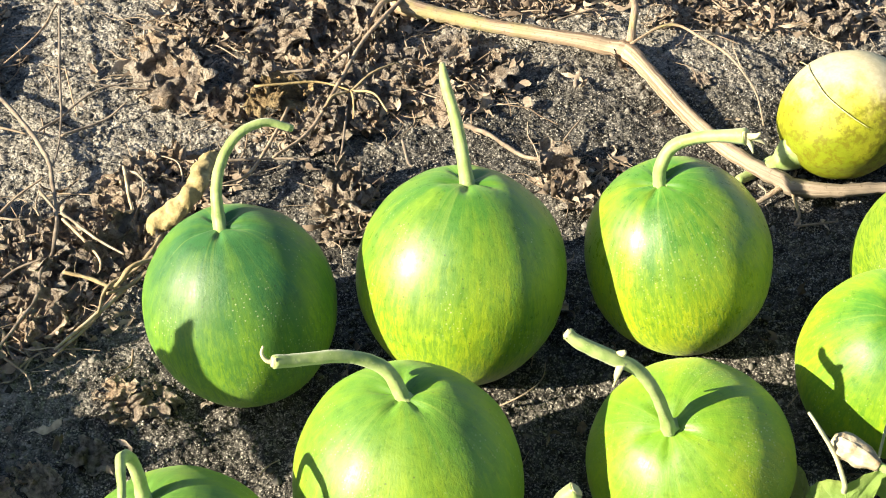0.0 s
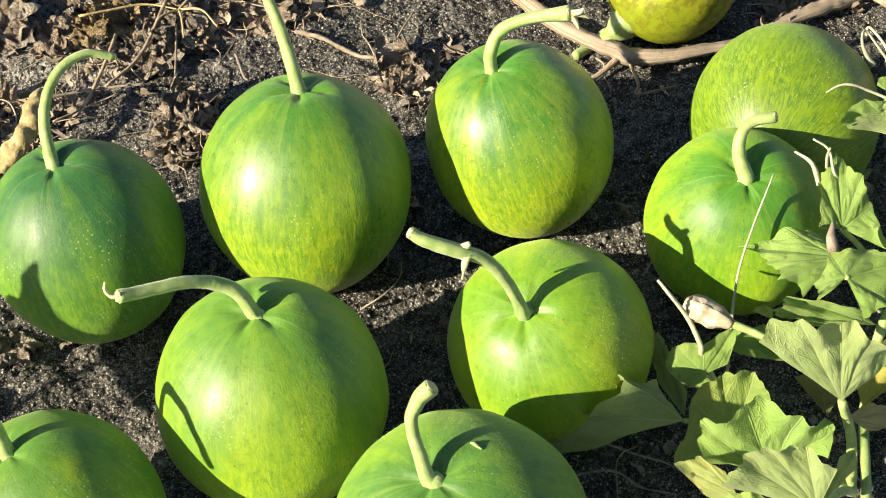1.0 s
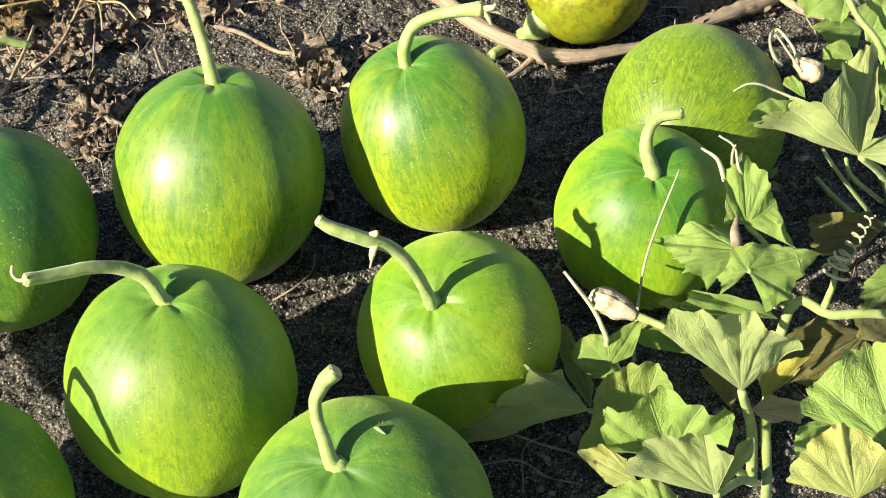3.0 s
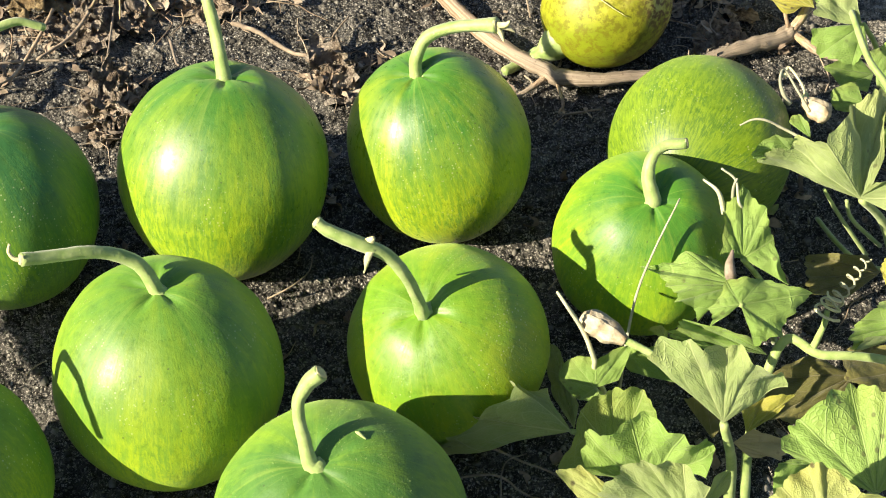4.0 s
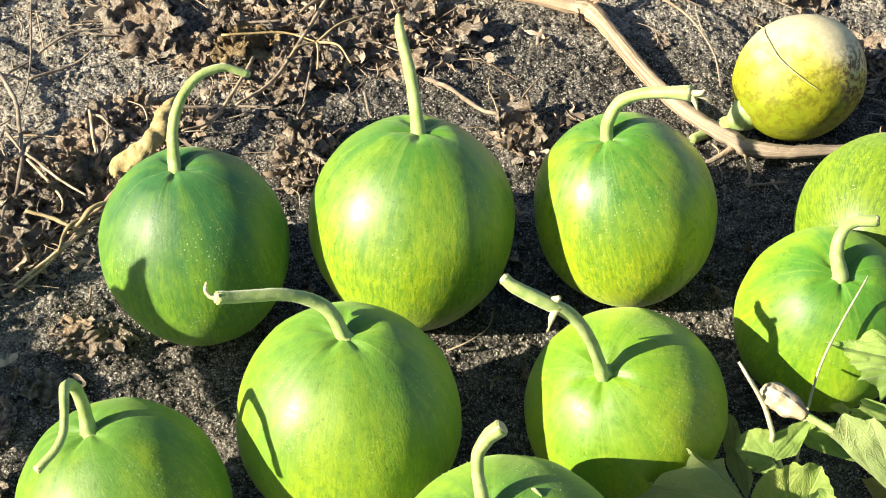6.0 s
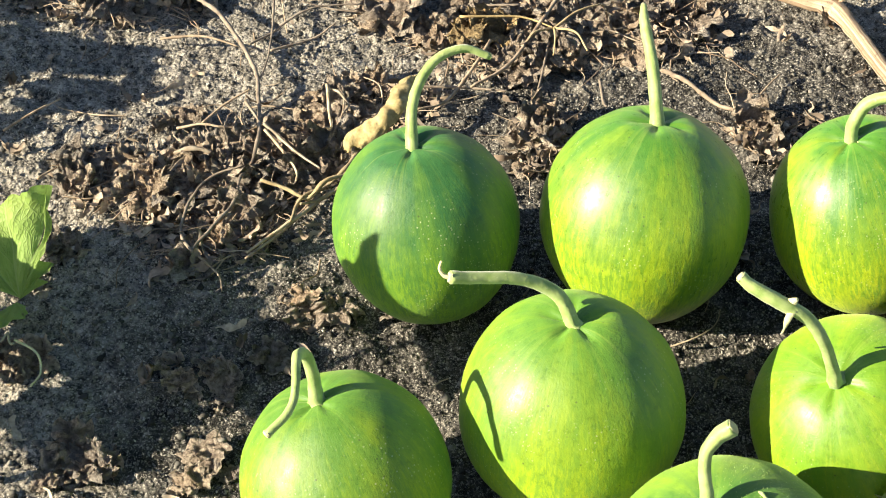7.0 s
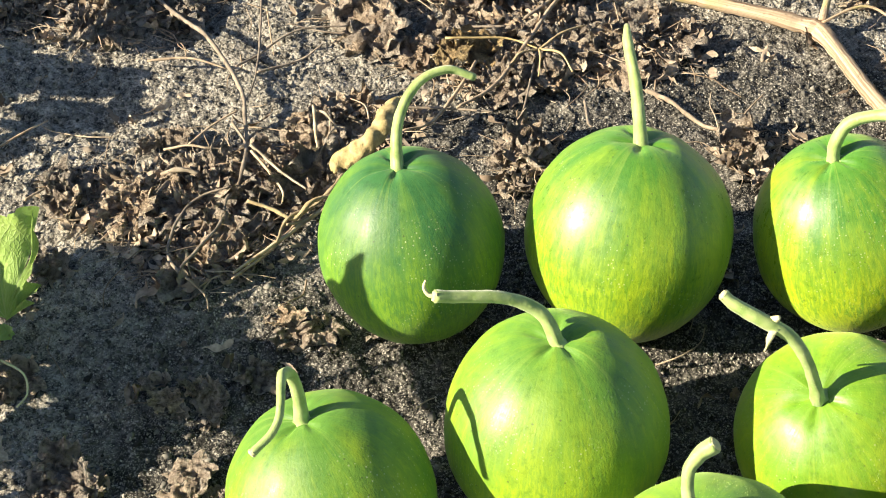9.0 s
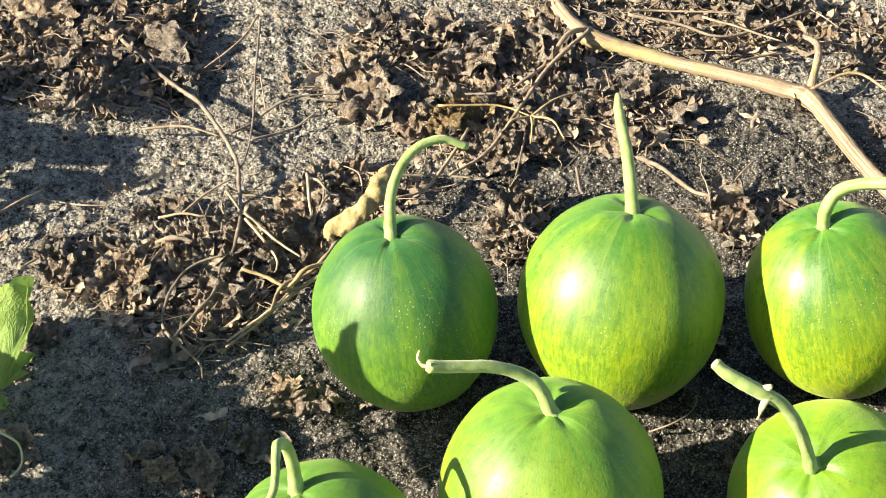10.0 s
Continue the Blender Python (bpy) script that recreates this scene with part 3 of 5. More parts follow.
def yellow_melon():
    c = Vector((0.3939, 0.3471, 0.0531))
    thing = tagged(new("yellow_melon"), "small ripe yellow melon, speckled brown, resting on a dry vine", "melon")
    thing.location = c
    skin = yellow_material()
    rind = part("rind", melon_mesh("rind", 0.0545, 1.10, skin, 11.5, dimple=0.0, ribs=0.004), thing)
    rind.rotation_mode = "QUATERNION"
    rind.rotation_quaternion = Vector((-0.80, -0.35, -0.42)).to_track_quat("Z", "Y")
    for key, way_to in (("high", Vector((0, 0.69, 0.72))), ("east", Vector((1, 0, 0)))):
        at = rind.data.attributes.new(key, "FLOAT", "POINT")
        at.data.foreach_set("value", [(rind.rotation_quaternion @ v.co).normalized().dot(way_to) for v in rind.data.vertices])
    v, f = tube([(-0.036, -0.016, -0.020), (-0.048, -0.024, -0.028), (-0.058, -0.029, -0.033), (-0.066, -0.032, -0.036)], [0.020, 0.014, 0.0075, 0.0060], 12, 0, 0.1, 6)
    part("neck", mesh_from("neck", v, f, STEM), thing, "pale green tapered neck at the stem end")
    v, f = tube([Vector(p) - c for p in ((0.334, 0.322, 0.020), (0.327, 0.329, 0.006), (0.316, 0.320, 0.006), (0.303, 0.309, 0.008))], [0.0055, 0.0048, 0.0046, 0.0040], 9, 0.06, 0.1, 6)
    part("stem", mesh_from("stem", v, f, STEM), thing, "short pale green stalk")
    v, f = tube([Vector(p) - c for p in ((0.352, 0.371, 0.091), (0.3568, 0.3624, 0.0935), (0.3588, 0.3405, 0.0975), (0.3678, 0.3188, 0.0952), (0.3837, 0.3043, 0.0892), (0.4017, 0.2977, 0.0800))], [0.0004, 0.0005, 0.0005, 0.0003], 5, 0, 0.2, 6)
    part("tendril", mesh_from("tendril", v, f, CUT), thing, "thin brown tendril stuck to the rind")


yellow_melon()


# ---- the thick dry vine ----
def dry_vine():
    thing = tagged(new("dry_vine"), "thick dry tan vine stem lying across the soil", "vine")
    line = [(-0.09, 0.70), (-0.047, 0.613), (-0.028, 0.580), (-0.006, 0.550), (0.004, 0.541), (0.044, 0.530), (0.092, 0.515), (0.150, 0.499), (0.205, 0.486), (0.217, 0.479), (0.235, 0.444), (0.259, 0.399),
            (0.286, 0.358), (0.315, 0.322), (0.340, 0.303), (0.350, 0.297), (0.385, 0.291), (0.420, 0.296), (0.447, 0.302), (0.502, 0.326), (0.529, 0.337), (0.557, 0.349), (0.570, 0.357)]
    pts = [(x, y, 0.014 + 0.0015 * math.sin(2 * k)) for k, (x, y) in enumerate(line)]
    rad = [0.0065] * len(line)
    for k, r in ((3, 0.0088), (4, 0.0085), (8, 0.0080), (9, 0.0085), (14, 0.0074), (15, 0.0076), (21, 0.0072), (22, 0.0078), (16, 0.0054), (17, 0.0050), (18, 0.0050), (19, 0.0052)):
        rad[k] = r
    v, f = tube(pts, rad, 20, 0.10, 0.22, 8)
    part("stem", mesh_from("stem", v, f, VINE, True, tube_attributes(len(v), 20)), thing)
    for pts, r in (([(0.570, 0.357, 0.016), (0.578, 0.360, 0.030), (0.591, 0.378, 0.036), (0.620, 0.410, 0.030), (0.68, 0.44, 0.02)], 0.0042), ([(0.570, 0.357, 0.015), (0.581, 0.342, 0.014), (0.596, 0.328, 0.012), (0.64, 0.310, 0.010)], 0.0038)):
        v, f = tube(pts, [r, r, r * 0.8], 14, 0.08, 0.22, 6)
        part("branch", mesh_from("branch", v, f, VINE, True, tube_attributes(len(v), 14)), thing)
    for pts, r in (([(0.217, 0.484, 0.02), (0.243, 0.497, 0.03), (0.262, 0.499, 0.032), (0.282, 0.481, 0.032), (0.304, 0.460, 0.030), (0.319, 0.431, 0.028), (0.329, 0.410, 0.020), (0.334, 0.386, 0.006)], 0.0015),
                   ([(0.217, 0.487, 0.02), (0.222, 0.53, 0.035), (0.21, 0.57, 0.02)], 0.004),
                   ([(0.346, 0.303, 0.015), (0.330, 0.290, 0.01), (0.306, 0.275, 0.004)], 0.003),
                   ([(0.346, 0.303, 0.012), (0.352, 0.270, 0.006), (0.349, 0.258, 0.004), (0.384, 0.262, 0.006)], 0.0016),
                   ([(0.566, 0.356, 0.02), (0.562, 0.372, 0.04), (0.574, 0.39, 0.05)], 0.0020),
                   ([(0.001, 0.552, 0.02), (-0.02, 0.525, 0.03), (-0.035, 0.49, 0.02), (-0.06, 0.45, 0.02)], 0.0028)):
        v, f = tube(pts, [r, r * 0.9, r * 0.6], 7, 0, 0.2, 5)
        part("side_shoot", mesh_from("side_shoot", v, f, VINE, True, tube_attributes(len(v), 7)), thing)


dry_vine()

# ---- living leaves ----
def leaf_material(name, dark, light, vein, spots, through_light=0.34, rough=0.55, yellowing=0.0):
    """ls counts the main veins across the blade, lr runs from the stalk (0) to the margin (1)."""
    m, t, b = material(name, rough, 0.4)
    ls = node(t, "ShaderNodeAttribute", attribute_name="ls").outputs["Fac"]
    lr = node(t, "ShaderNodeAttribute", attribute_name="lr").outputs["Fac"]
    co = node(t, "ShaderNodeTexCoord").outputs["Object"]
    n1 = grain(t, co, 38, 4, 0.6)
    n2 = grain(t, co, 300, 3, 0.6)
    n3 = grain(t, co, 16, 3, 0.5, (1, 1, 1), (3, 1, 0))
    col = ramp(t, n1, (0.3, dark), (0.7, light))
    # margins fade to yellow in places
    fade = calc(t, "MULTIPLY", ramp(t, lr, (0.55, (0, 0, 0)), (1.0, (1, 1, 1))), ramp(t, n3, (0.45, (0, 0, 0)), (0.62, (1, 1, 1))))
    col = mixed(t, calc(t, "MULTIPLY", fade, 0.25 + yellowing), col, (0.48, 0.44, 0.10))
    apart = calc(t, "PINGPONG", ls, 0.5)
    main = ramp(t, calc(t, "MULTIPLY", apart, lr), (0.006, (1, 1, 1)), (0.024, (0, 0, 0)))
    phase = calc(t, "ADD", calc(t, "SUBTRACT", calc(t, "MULTIPLY", lr, 3.4), calc(t, "MULTIPLY", apart, 2.0)), calc(t, "MULTIPLY", n3, 1.6))
    second = calc(t, "MULTIPLY", ramp(t, calc(t, "PINGPONG", phase, 0.5), (0.012, (1, 1, 1)), (0.05, (0, 0, 0))), 0.5)
    flat = node(t, "ShaderNodeCombineXYZ", {0: ls, 1: calc(t, "MULTIPLY", lr, 2.2)}).outputs[0]
    net = node(t, "ShaderNodeTexVoronoi", {"Vector": flat, "Scale": 9.0}, feature="DISTANCE_TO_EDGE").outputs["Distance"]
    lines = calc(t, "MAXIMUM", calc(t, "MAXIMUM", main, second), calc(t, "MULTIPLY", ramp(t, net, (0.01, (1, 1, 1)), (0.07, (0, 0, 0))), 0.22))
    col = mixed(t, calc(t, "MULTIPLY", lines, 0.60), col, vein)
    sp = node(t, "ShaderNodeTexVoronoi", {"Vector": co, "Scale": 105.0}).outputs["Distance"]
    sp = calc(t, "MULTIPLY", ramp(t, sp, (0.14, (1, 1, 1)), (0.24, (0, 0, 0))), ramp(t, grain(t, co, 35, 3), (0.52, (0, 0, 0)), (0.60, (1, 1, 1))))
    col = mixed(t, calc(t, "MULTIPLY", sp, spots), col, (0.10, 0.075, 0.04))
    t.links.new(col, b.inputs["Base Color"])
    b.inputs["Sheen Weight"].default_value = 0.15
    pillow = calc(t, "MULTIPLY", calc(t, "MINIMUM", net, 0.22), 1.2)
    bumped(t, b, calc(t, "ADD", calc(t, "ADD", calc(t, "MULTIPLY", n2, 0.35), calc(t, "MULTIPLY", n1, 1.2)), calc(t, "SUBTRACT", pillow, calc(t, "MULTIPLY", lines, 0.8))), 0.7, 0.0013)
    tr = node(t, "ShaderNodeBsdfTranslucent", {"Color": col})
    mix = node(t, "ShaderNodeMixShader", {0: through_light, 1: b.outputs[0], 2: tr.outputs[0]})
    t.links.new(mix.outputs[0], t.nodes["Material Output"].inputs[0])
    return m


T = leaf_material("leaf_upper", (0.215, 0.370, 0.062), (0.350, 0.520, 0.130), (0.42, 0.55, 0.20), 0.6)
S = leaf_material("leaf_spotted", (0.205, 0.315, 0.055), (0.330, 0.450, 0.115), (0.44, 0.52, 0.20), 1.0, yellowing=0.35)
U = leaf_material("leaf_under", (0.285, 0.385, 0.125), (0.410, 0.500, 0.205), (0.56, 0.62, 0.31), 0.5)
P = leaf_material("leaf_pale", (0.310, 0.390, 0.095), (0.470, 0.525, 0.180), (0.56, 0.58, 0.24), 0.8, yellowing=0.3)
Y = leaf_material("leaf_yellowing", (0.33, 0.36, 0.04), (0.55, 0.50, 0.09), (0.55, 0.55, 0.22), 0.9)
O = leaf_material("leaf_olive", (0.15, 0.15, 0.04), (0.26, 0.24, 0.08), (0.33, 0.30, 0.15), 0.9)
D = leaf_material("leaf_withered", (0.38, 0.33, 0.17), (0.58, 0.50, 0.30), (0.50, 0.41, 0.25), 0.8, 0.15)
BLOSSOM = dry_material("withered_petal", (0.36, 0.25, 0.13), (0.70, 0.64, 0.47), 120)
TENDRIL = dry_material("pale_tendril", (0.42, 0.42, 0.24), (0.62, 0.60, 0.40), 100)


def leaf_radius(th, rnd, lobe):
    """Lobed, toothed outline of a flat leaf; 1 at the tip, with a notch at the stalk."""
    a = abs(th)
    deep = 1 - lobe
    body = np.interp(a, [0, 0.36, 0.80, 1.12, 1.50, 1.85, 2.20, 2.55, 2.9, 3.14], [1.0, 0.86 * deep + 0.1, 0.95, 0.80 * deep + 0.1, 0.86, 0.68 * deep + 0.1, 0.72, 0.52, 0.42, 0.12])
    lobes = 1 + 0.05 * math.sin(th * 2.3 + rnd * 9) + 0.03 * math.sin(th * 7 + rnd * 4)
    saw = (th * 5.6 + rnd + 0.3 * math.sin(th * 3 + rnd)) % 1.0
    return body * lobes * (1 + 0.115 * (0.35 - abs(saw - 0.45)) + 0.010 * math.sin(th * 61 + rnd))


def leaf_mesh(veins, mat, bulge, teeth, wave, seed, rings=26, per=20):
    """A blade stretched over its main veins, which fan out from the stalk; pillowed between them, with a toothed, waved margin."""
    n = len(veins) - 1
    size = max(v.length for v in veins)
    across = [veins[i].cross(veins[i + 1]).normalized() for i in range(n)]
    if sum(c.z for c in across) < 0:
        across = [-c for c in across]
    ups = [across[0]] + [(across[i] + across[i + 1]).normalized() for i in range(n - 1)] + [across[-1]]
    verts, ls, lr = [Vector((0, 0, 0))], [n / 2], [0.0]
    count = n * per + 1
    for j in range(1, rings + 1):
        r = j / rings
        for k in range(count):
            x = k / per
            i = min(int(x), n - 1)
            f = x - i
            near = min(f, 1 - f)
            d = veins[i].lerp(veins[i + 1], f)
            up = ups[i].lerp(ups[i + 1], f).normalized()
            saw = (x * (2.6 + 0.5 * math.sin(seed)) + 0.25 * math.sin(x * 5 + seed)) % 1.0
            tooth = teeth * (0.085 * (0.40 - abs(saw - 0.35)) + 0.030 * noise.noise(Vector((x * 2.1, seed, 4)))) + 0.030 * noise.noise(Vector((x * 5.0, seed, 0)))
            d = d * (1 + bulge * 4 * f * (1 - f)) * (1 + tooth * r ** 4)
            q = Vector((d.x, d.y, d.z)) * (r / size)
            lift = 0.055 * math.sin(math.pi * f) * r * (1.15 - 0.5 * r)
            lift += 0.013 * abs(math.sin(math.pi * (r * 3.4 - near * 2.0 + 0.6 + 0.8 * noise.noise(q * 3 + Vector((0, 0, seed)))))) * min(1, near * 5) * min(1, r * 2)
            lift += wave * math.sin(x * 4.1 + seed * 2.3) * r ** 3 + 0.5 * wave * math.sin(x * 9.7 + seed) * r ** 5
            lift += 0.14 * noise.noise(q * 1.9 + Vector((seed, 0, 0))) * r + 0.065 * noise.noise(q * 4.5 + Vector((0, seed, 0))) * r
            verts.append(d * r + up * (lift * size))
            ls.append(x)
            lr.append(r)
    faces = [(0, 1 + k, 2 + k) for k in range(count - 1)]
    for j in range(rings - 1):
        a, c = 1 + j * count, 1 + (j + 1) * count
        faces += [(a + k, c + k, c + k + 1, a + k + 1) for k in range(count - 1)]
    return mesh_from("leaf", verts, faces, mat, True, {"ls": ls, "lr": lr})


def leaf(plant, mat, base, tips, bulge=0.05, teeth=0.8, wave=0.055, foot=None, thick=0.0024, label=""):
    """A leaf at its stalk point, given the ends of its main veins; foot: where its stalk joins the runner."""
    b = Vector(base)
    seed = (b.x * 37 + b.y * 91 + b.z * 53) % 7
    lf = part("leaf", leaf_mesh([Vector(q) - b for q in tips], mat, bulge, teeth, wave, seed), plant, label)
    lf.location = b - Vector(plant.location)
    if foot:
        f = Vector(foot) - b
        v, fc = tube([(0, 0, 0), f * 0.5 + Vector((0.003, 0.002, 0.006)), f], [thick * 0.8, thick, thick * 1.15], 10, 0.06, 0.1, 7)
        part("petiole", mesh_from("petiole", v, fc, STEM), lf)
    return lf


def add_tube(plant, name, pts, radii, mat, label="", sides=8, steps=7):
    o = Vector(plant.location)
    v, f = tube([Vector(p) - o for p in pts], radii, sides, 0.06, 0.12, steps)
    return part(name, mesh_from(name, v, f, mat), plant, label)


def coil(a, b, turns, r):
    a, b = Vector(a), Vector(b)
    d = b - a
    s1 = d.cross(Vector((0, 0, 1))).normalized()
    s2 = s1.cross(d.normalized())
    n = int(turns * 8)
    return [a + d * (i / n) + (s1 * math.cos(i * math.pi / 4) + s2 * math.sin(i * math.pi / 4)) * r * (1 - 0.5 * i / n) for i in range(n + 1)]


def right_plant():
    plant = tagged(new("melon_plant"), "leafy melon vine with crinkled pale green lobed leaves", "plant")
    plant.location = (0.44, -0.12, 0.0)
    leaf(plant, U, (0.399, -0.163, 0.120), [(0.345, -0.141, 0.165), (0.370, -0.143, 0.180), (0.393, -0.150, 0.180), (0.410, -0.157, 0.175), (0.437, -0.157, 0.150)], bulge=0.10, teeth=0.5, foot=(0.419, -0.166, 0.020), thick=0.0036)
    leaf(plant, U, (0.366, -0.237, 0.115), [(0.309, -0.226, 0.130), (0.320, -0.217, 0.145), (0.338, -0.213, 0.150), (0.359, -0.218, 0.150), (0.376, -0.228, 0.145)], bulge=0.08, teeth=0.5, foot=(0.420, -0.168, 0.020), thick=0.0030)
    leaf(plant, U, (0.369, -0.234, 0.115), [(0.381, -0.218, 0.130), (0.390, -0.214, 0.140), (0.389, -0.222, 0.130)], bulge=0.1, teeth=0.3)
    leaf(plant, T, (0.355, -0.179, 0.070), [(0.309, -0.172, 0.085), (0.312, -0.165, 0.105), (0.338, -0.160, 0.120), (0.373, -0.166, 0.118), (0.394, -0.176, 0.105), (0.385, -0.180, 0.085)], bulge=0.02, teeth=0.8, wave=0.10, foot=(0.420, -0.166, 0.020))
    leaf(plant, S, (0.343, -0.134, 0.040), [(0.302, -0.150, 0.045), (0.317, -0.119, 0.075), (0.336, -0.108, 0.085), (0.360, -0.107, 0.085), (0.372, -0.129, 0.065)], bulge=0.05, teeth=0.6, wave=0.05, foot=(0.416, -0.161, 0.020))
    leaf(plant, T, (0.401, -0.073, 0.045), [(0.358, -0.069, 0.055), (0.361, -0.052, 0.065), (0.377, -0.059, 0.070), (0.393, -0.065, 0.065)], bulge=0.08, teeth=0.8)
    leaf(plant, T, (0.425, -0.070, 0.130), [(0.406, -0.077, 0.112), (0.404, -0.069, 0.125), (0.417, -0.053, 0.132), (0.445, -0.048, 0.135), (0.480, -0.056, 0.125), (0.454, -0.080, 0.110), (0.436, -0.090, 0.105)], bulge=-0.10, teeth=1.2, foot=(0.482, -0.015, 0.020))
    leaf(plant, T, (0.443, -0.005, 0.105), [(0.425, -0.005, 0.108), (0.429, 0.021, 0.132), (0.442, 0.030, 0.145), (0.459, 0.016, 0.135), (0.465, 0.002, 0.118), (0.473, -0.026, 0.100)], bulge=-0.04, teeth=0.8, foot=(0.485, 0.001, 0.020))
    leaf(plant, T, (0.429, -0.043, 0.120), [(0.420, -0.018, 0.125), (0.395, -0.020, 0.128), (0.363, -0.023, 0.118), (0.381, -0.037, 0.112), (0.387, -0.050, 0.108), (0.401, -0.064, 0.105)], bulge=-0.10, teeth=0.9)
    leaf(plant, T, (0.456, -0.066, 0.070), [(0.440, -0.057, 0.085), (0.396, -0.051, 0.090), (0.382, -0.058, 0.085), (0.403, -0.068, 0.080)], bulge=0.0, teeth=0.8)
    leaf(plant, U, (0.542, 0.049, 0.110), [(0.467, 0.077, 0.122), (0.482, 0.080, 0.140), (0.509, 0.067, 0.152), (0.543, 0.113, 0.150), (0.569, 0.123, 0.148), (0.553, 0.053, 0.125)], bulge=0.04, teeth=0.7, foot=(0.590, 0.066, 0.030), thick=0.0034)
    leaf(plant, U, (0.540, 0.049, 0.112), [(0.546, 0.053, 0.122), (0.562, 0.054, 0.126), (0.581, 0.033, 0.126), (0.584, 0.014, 0.112)], bulge=0.05, teeth=0.5)
    leaf(plant, T, (0.488, 0.077, 0.135), [(0.464, 0.073, 0.128), (0.461, 0.078, 0.136), (0.476, 0.080, 0.146), (0.491, 0.078, 0.146)], bulge=0.12, teeth=0.8, wave=0.08)
    leaf(plant, T, (0.504, 0.084, 0.140), [(0.489, 0.094, 0.146), (0.495, 0.097, 0.152), (0.503, 0.088, 0.150)], bulge=0.12, teeth=0.5)
    leaf(plant, T, (0.586, 0.241, 0.120), [(0.544, 0.238, 0.118), (0.548, 0.220, 0.105), (0.572, 0.208, 0.105), (0.586, 0.214, 0.112)], bulge=0.05, teeth=1.0, foot=(0.617, 0.243, 0.050))
    leaf(plant, U, (0.582, 0.233, 0.124), [(0.541, 0.239, 0.128), (0.555, 0.260, 0.135), (0.579, 0.259, 0.135)], bulge=0.05, teeth=0.7)
    leaf(plant, T, (0.574, 0.170, 0.098), [(0.573, 0.166, 0.090), (0.553, 0.171, 0.090), (0.551, 0.181, 0.100), (0.571, 0.185, 0.105)], bulge=0.10, teeth=0.6)
    leaf(plant, T, (0.592, 0.191, 0.100), [(0.586, 0.214, 0.110), (0.615, 0.225, 0.120), (0.626, 0.191, 0.115), (0.611, 0.164, 0.100), (0.595, 0.165, 0.095)], bulge=0.02, teeth=1.0)
    leaf(plant, T, (0.618, 0.264, 0.045), [(0.602, 0.272, 0.060), (0.573, 0.262, 0.055), (0.585, 0.248, 0.045), (0.611, 0.248, 0.040)], bulge=0.08, teeth=0.7)
    leaf(plant, T, (0.635, 0.190, 0.060), [(0.612, 0.193, 0.070), (0.603, 0.186, 0.065), (0.604, 0.160, 0.050), (0.617, 0.140, 0.045)], bulge=0.05, teeth=0.7)
    leaf(plant, O, (0.569, 0.034, 0.045), [(0.558, 0.044, 0.055), (0.516, 0.049, 0.050), (0.511, 0.032, 0.042), (0.513, 0.020, 0.036), (0.544, 0.019, 0.034)], bulge=0.04, teeth=0.6)
    leaf(plant, O, (0.535, -0.048, 0.022), [(0.502, -0.035, 0.030), (0.471, -0.051, 0.028), (0.463, -0.083, 0.018), (0.493, -0.084, 0.018), (0.522, -0.071, 0.020)], bulge=0.04, teeth=0.6)
    leaf(plant, O, (0.583, -0.042, 0.025), [(0.572, -0.028, 0.032), (0.531, -0.029, 0.030), (0.526, -0.057, 0.022), (0.555, -0.072, 0.020)], bulge=0.04, teeth=0.6)
    leaf(plant, T, (0.491, -0.214, 0.110), [(0.452, -0.190, 0.108), (0.435, -0.181, 0.118), (0.448, -0.165, 0.126), (0.483, -0.147, 0.138), (0.503, -0.157, 0.138), (0.526, -0.168, 0.132), (0.527, -0.198, 0.120)], bulge=0.03, teeth=1.0, foot=(0.486, -0.173, 0.020))
    leaf(plant, T, (0.479, -0.156, 0.060), [(0.469, -0.152, 0.065), (0.448, -0.154, 0.062), (0.445, -0.172, 0.050), (0.456, -0.181, 0.045)], bulge=0.08, teeth=0.5)
    leaf(plant, P, (0.446, -0.259, 0.130), [(0.407, -0.242, 0.130), (0.420, -0.229, 0.142), (0.436, -0.222, 0.152), (0.445, -0.222, 0.155), (0.465, -0.239, 0.150), (0.492, -0.243, 0.140)], bulge=0.06, teeth=0.8, wave=0.05)
    leaf(plant, U, (0.309, -0.127, 0.065), [(0.222, -0.114, 0.025), (0.241, -0.123, 0.075), (0.270, -0.108, 0.097), (0.290, -0.107, 0.080)], bulge=0.08, teeth=1.3, wave=0.09, foot=(0.349, -0.122, 0.020))
    leaf(plant, U, (0.321, -0.088, 0.015), [(0.302, -0.059, 0.025), (0.308, -0.037, 0.050), (0.316, -0.059, 0.045), (0.324, -0.077, 0.028)], bulge=0.04, teeth=0.4)
    leaf(plant, P, (0.324, -0.208, 0.095), [(0.309, -0.207, 0.088), (0.288, -0.185, 0.102), (0.305, -0.185, 0.106), (0.319, -0.196, 0.104)], bulge=-0.02, teeth=0.6)
    leaf(plant, T, (0.340, -0.243, 0.100), [(0.294, -0.223, 0.100), (0.314, -0.218, 0.110), (0.331, -0.219, 0.112), (0.345, -0.229, 0.108)], bulge=0.02, teeth=0.9)
    leaf(plant, Y, (0.432, -0.127, 0.060), [(0.428, -0.115, 0.068), (0.447, -0.106, 0.072), (0.467, -0.104, 0.072), (0.451, -0.118, 0.064)], bulge=0.02, teeth=0.5)
    leaf(plant, D, (0.431, -0.112, 0.028), [(0.444, -0.106, 0.036), (0.472, -0.117, 0.034), (0.463, -0.126, 0.026), (0.444, -0.120, 0.022)], bulge=0.0, teeth=0.8, wave=0.10)
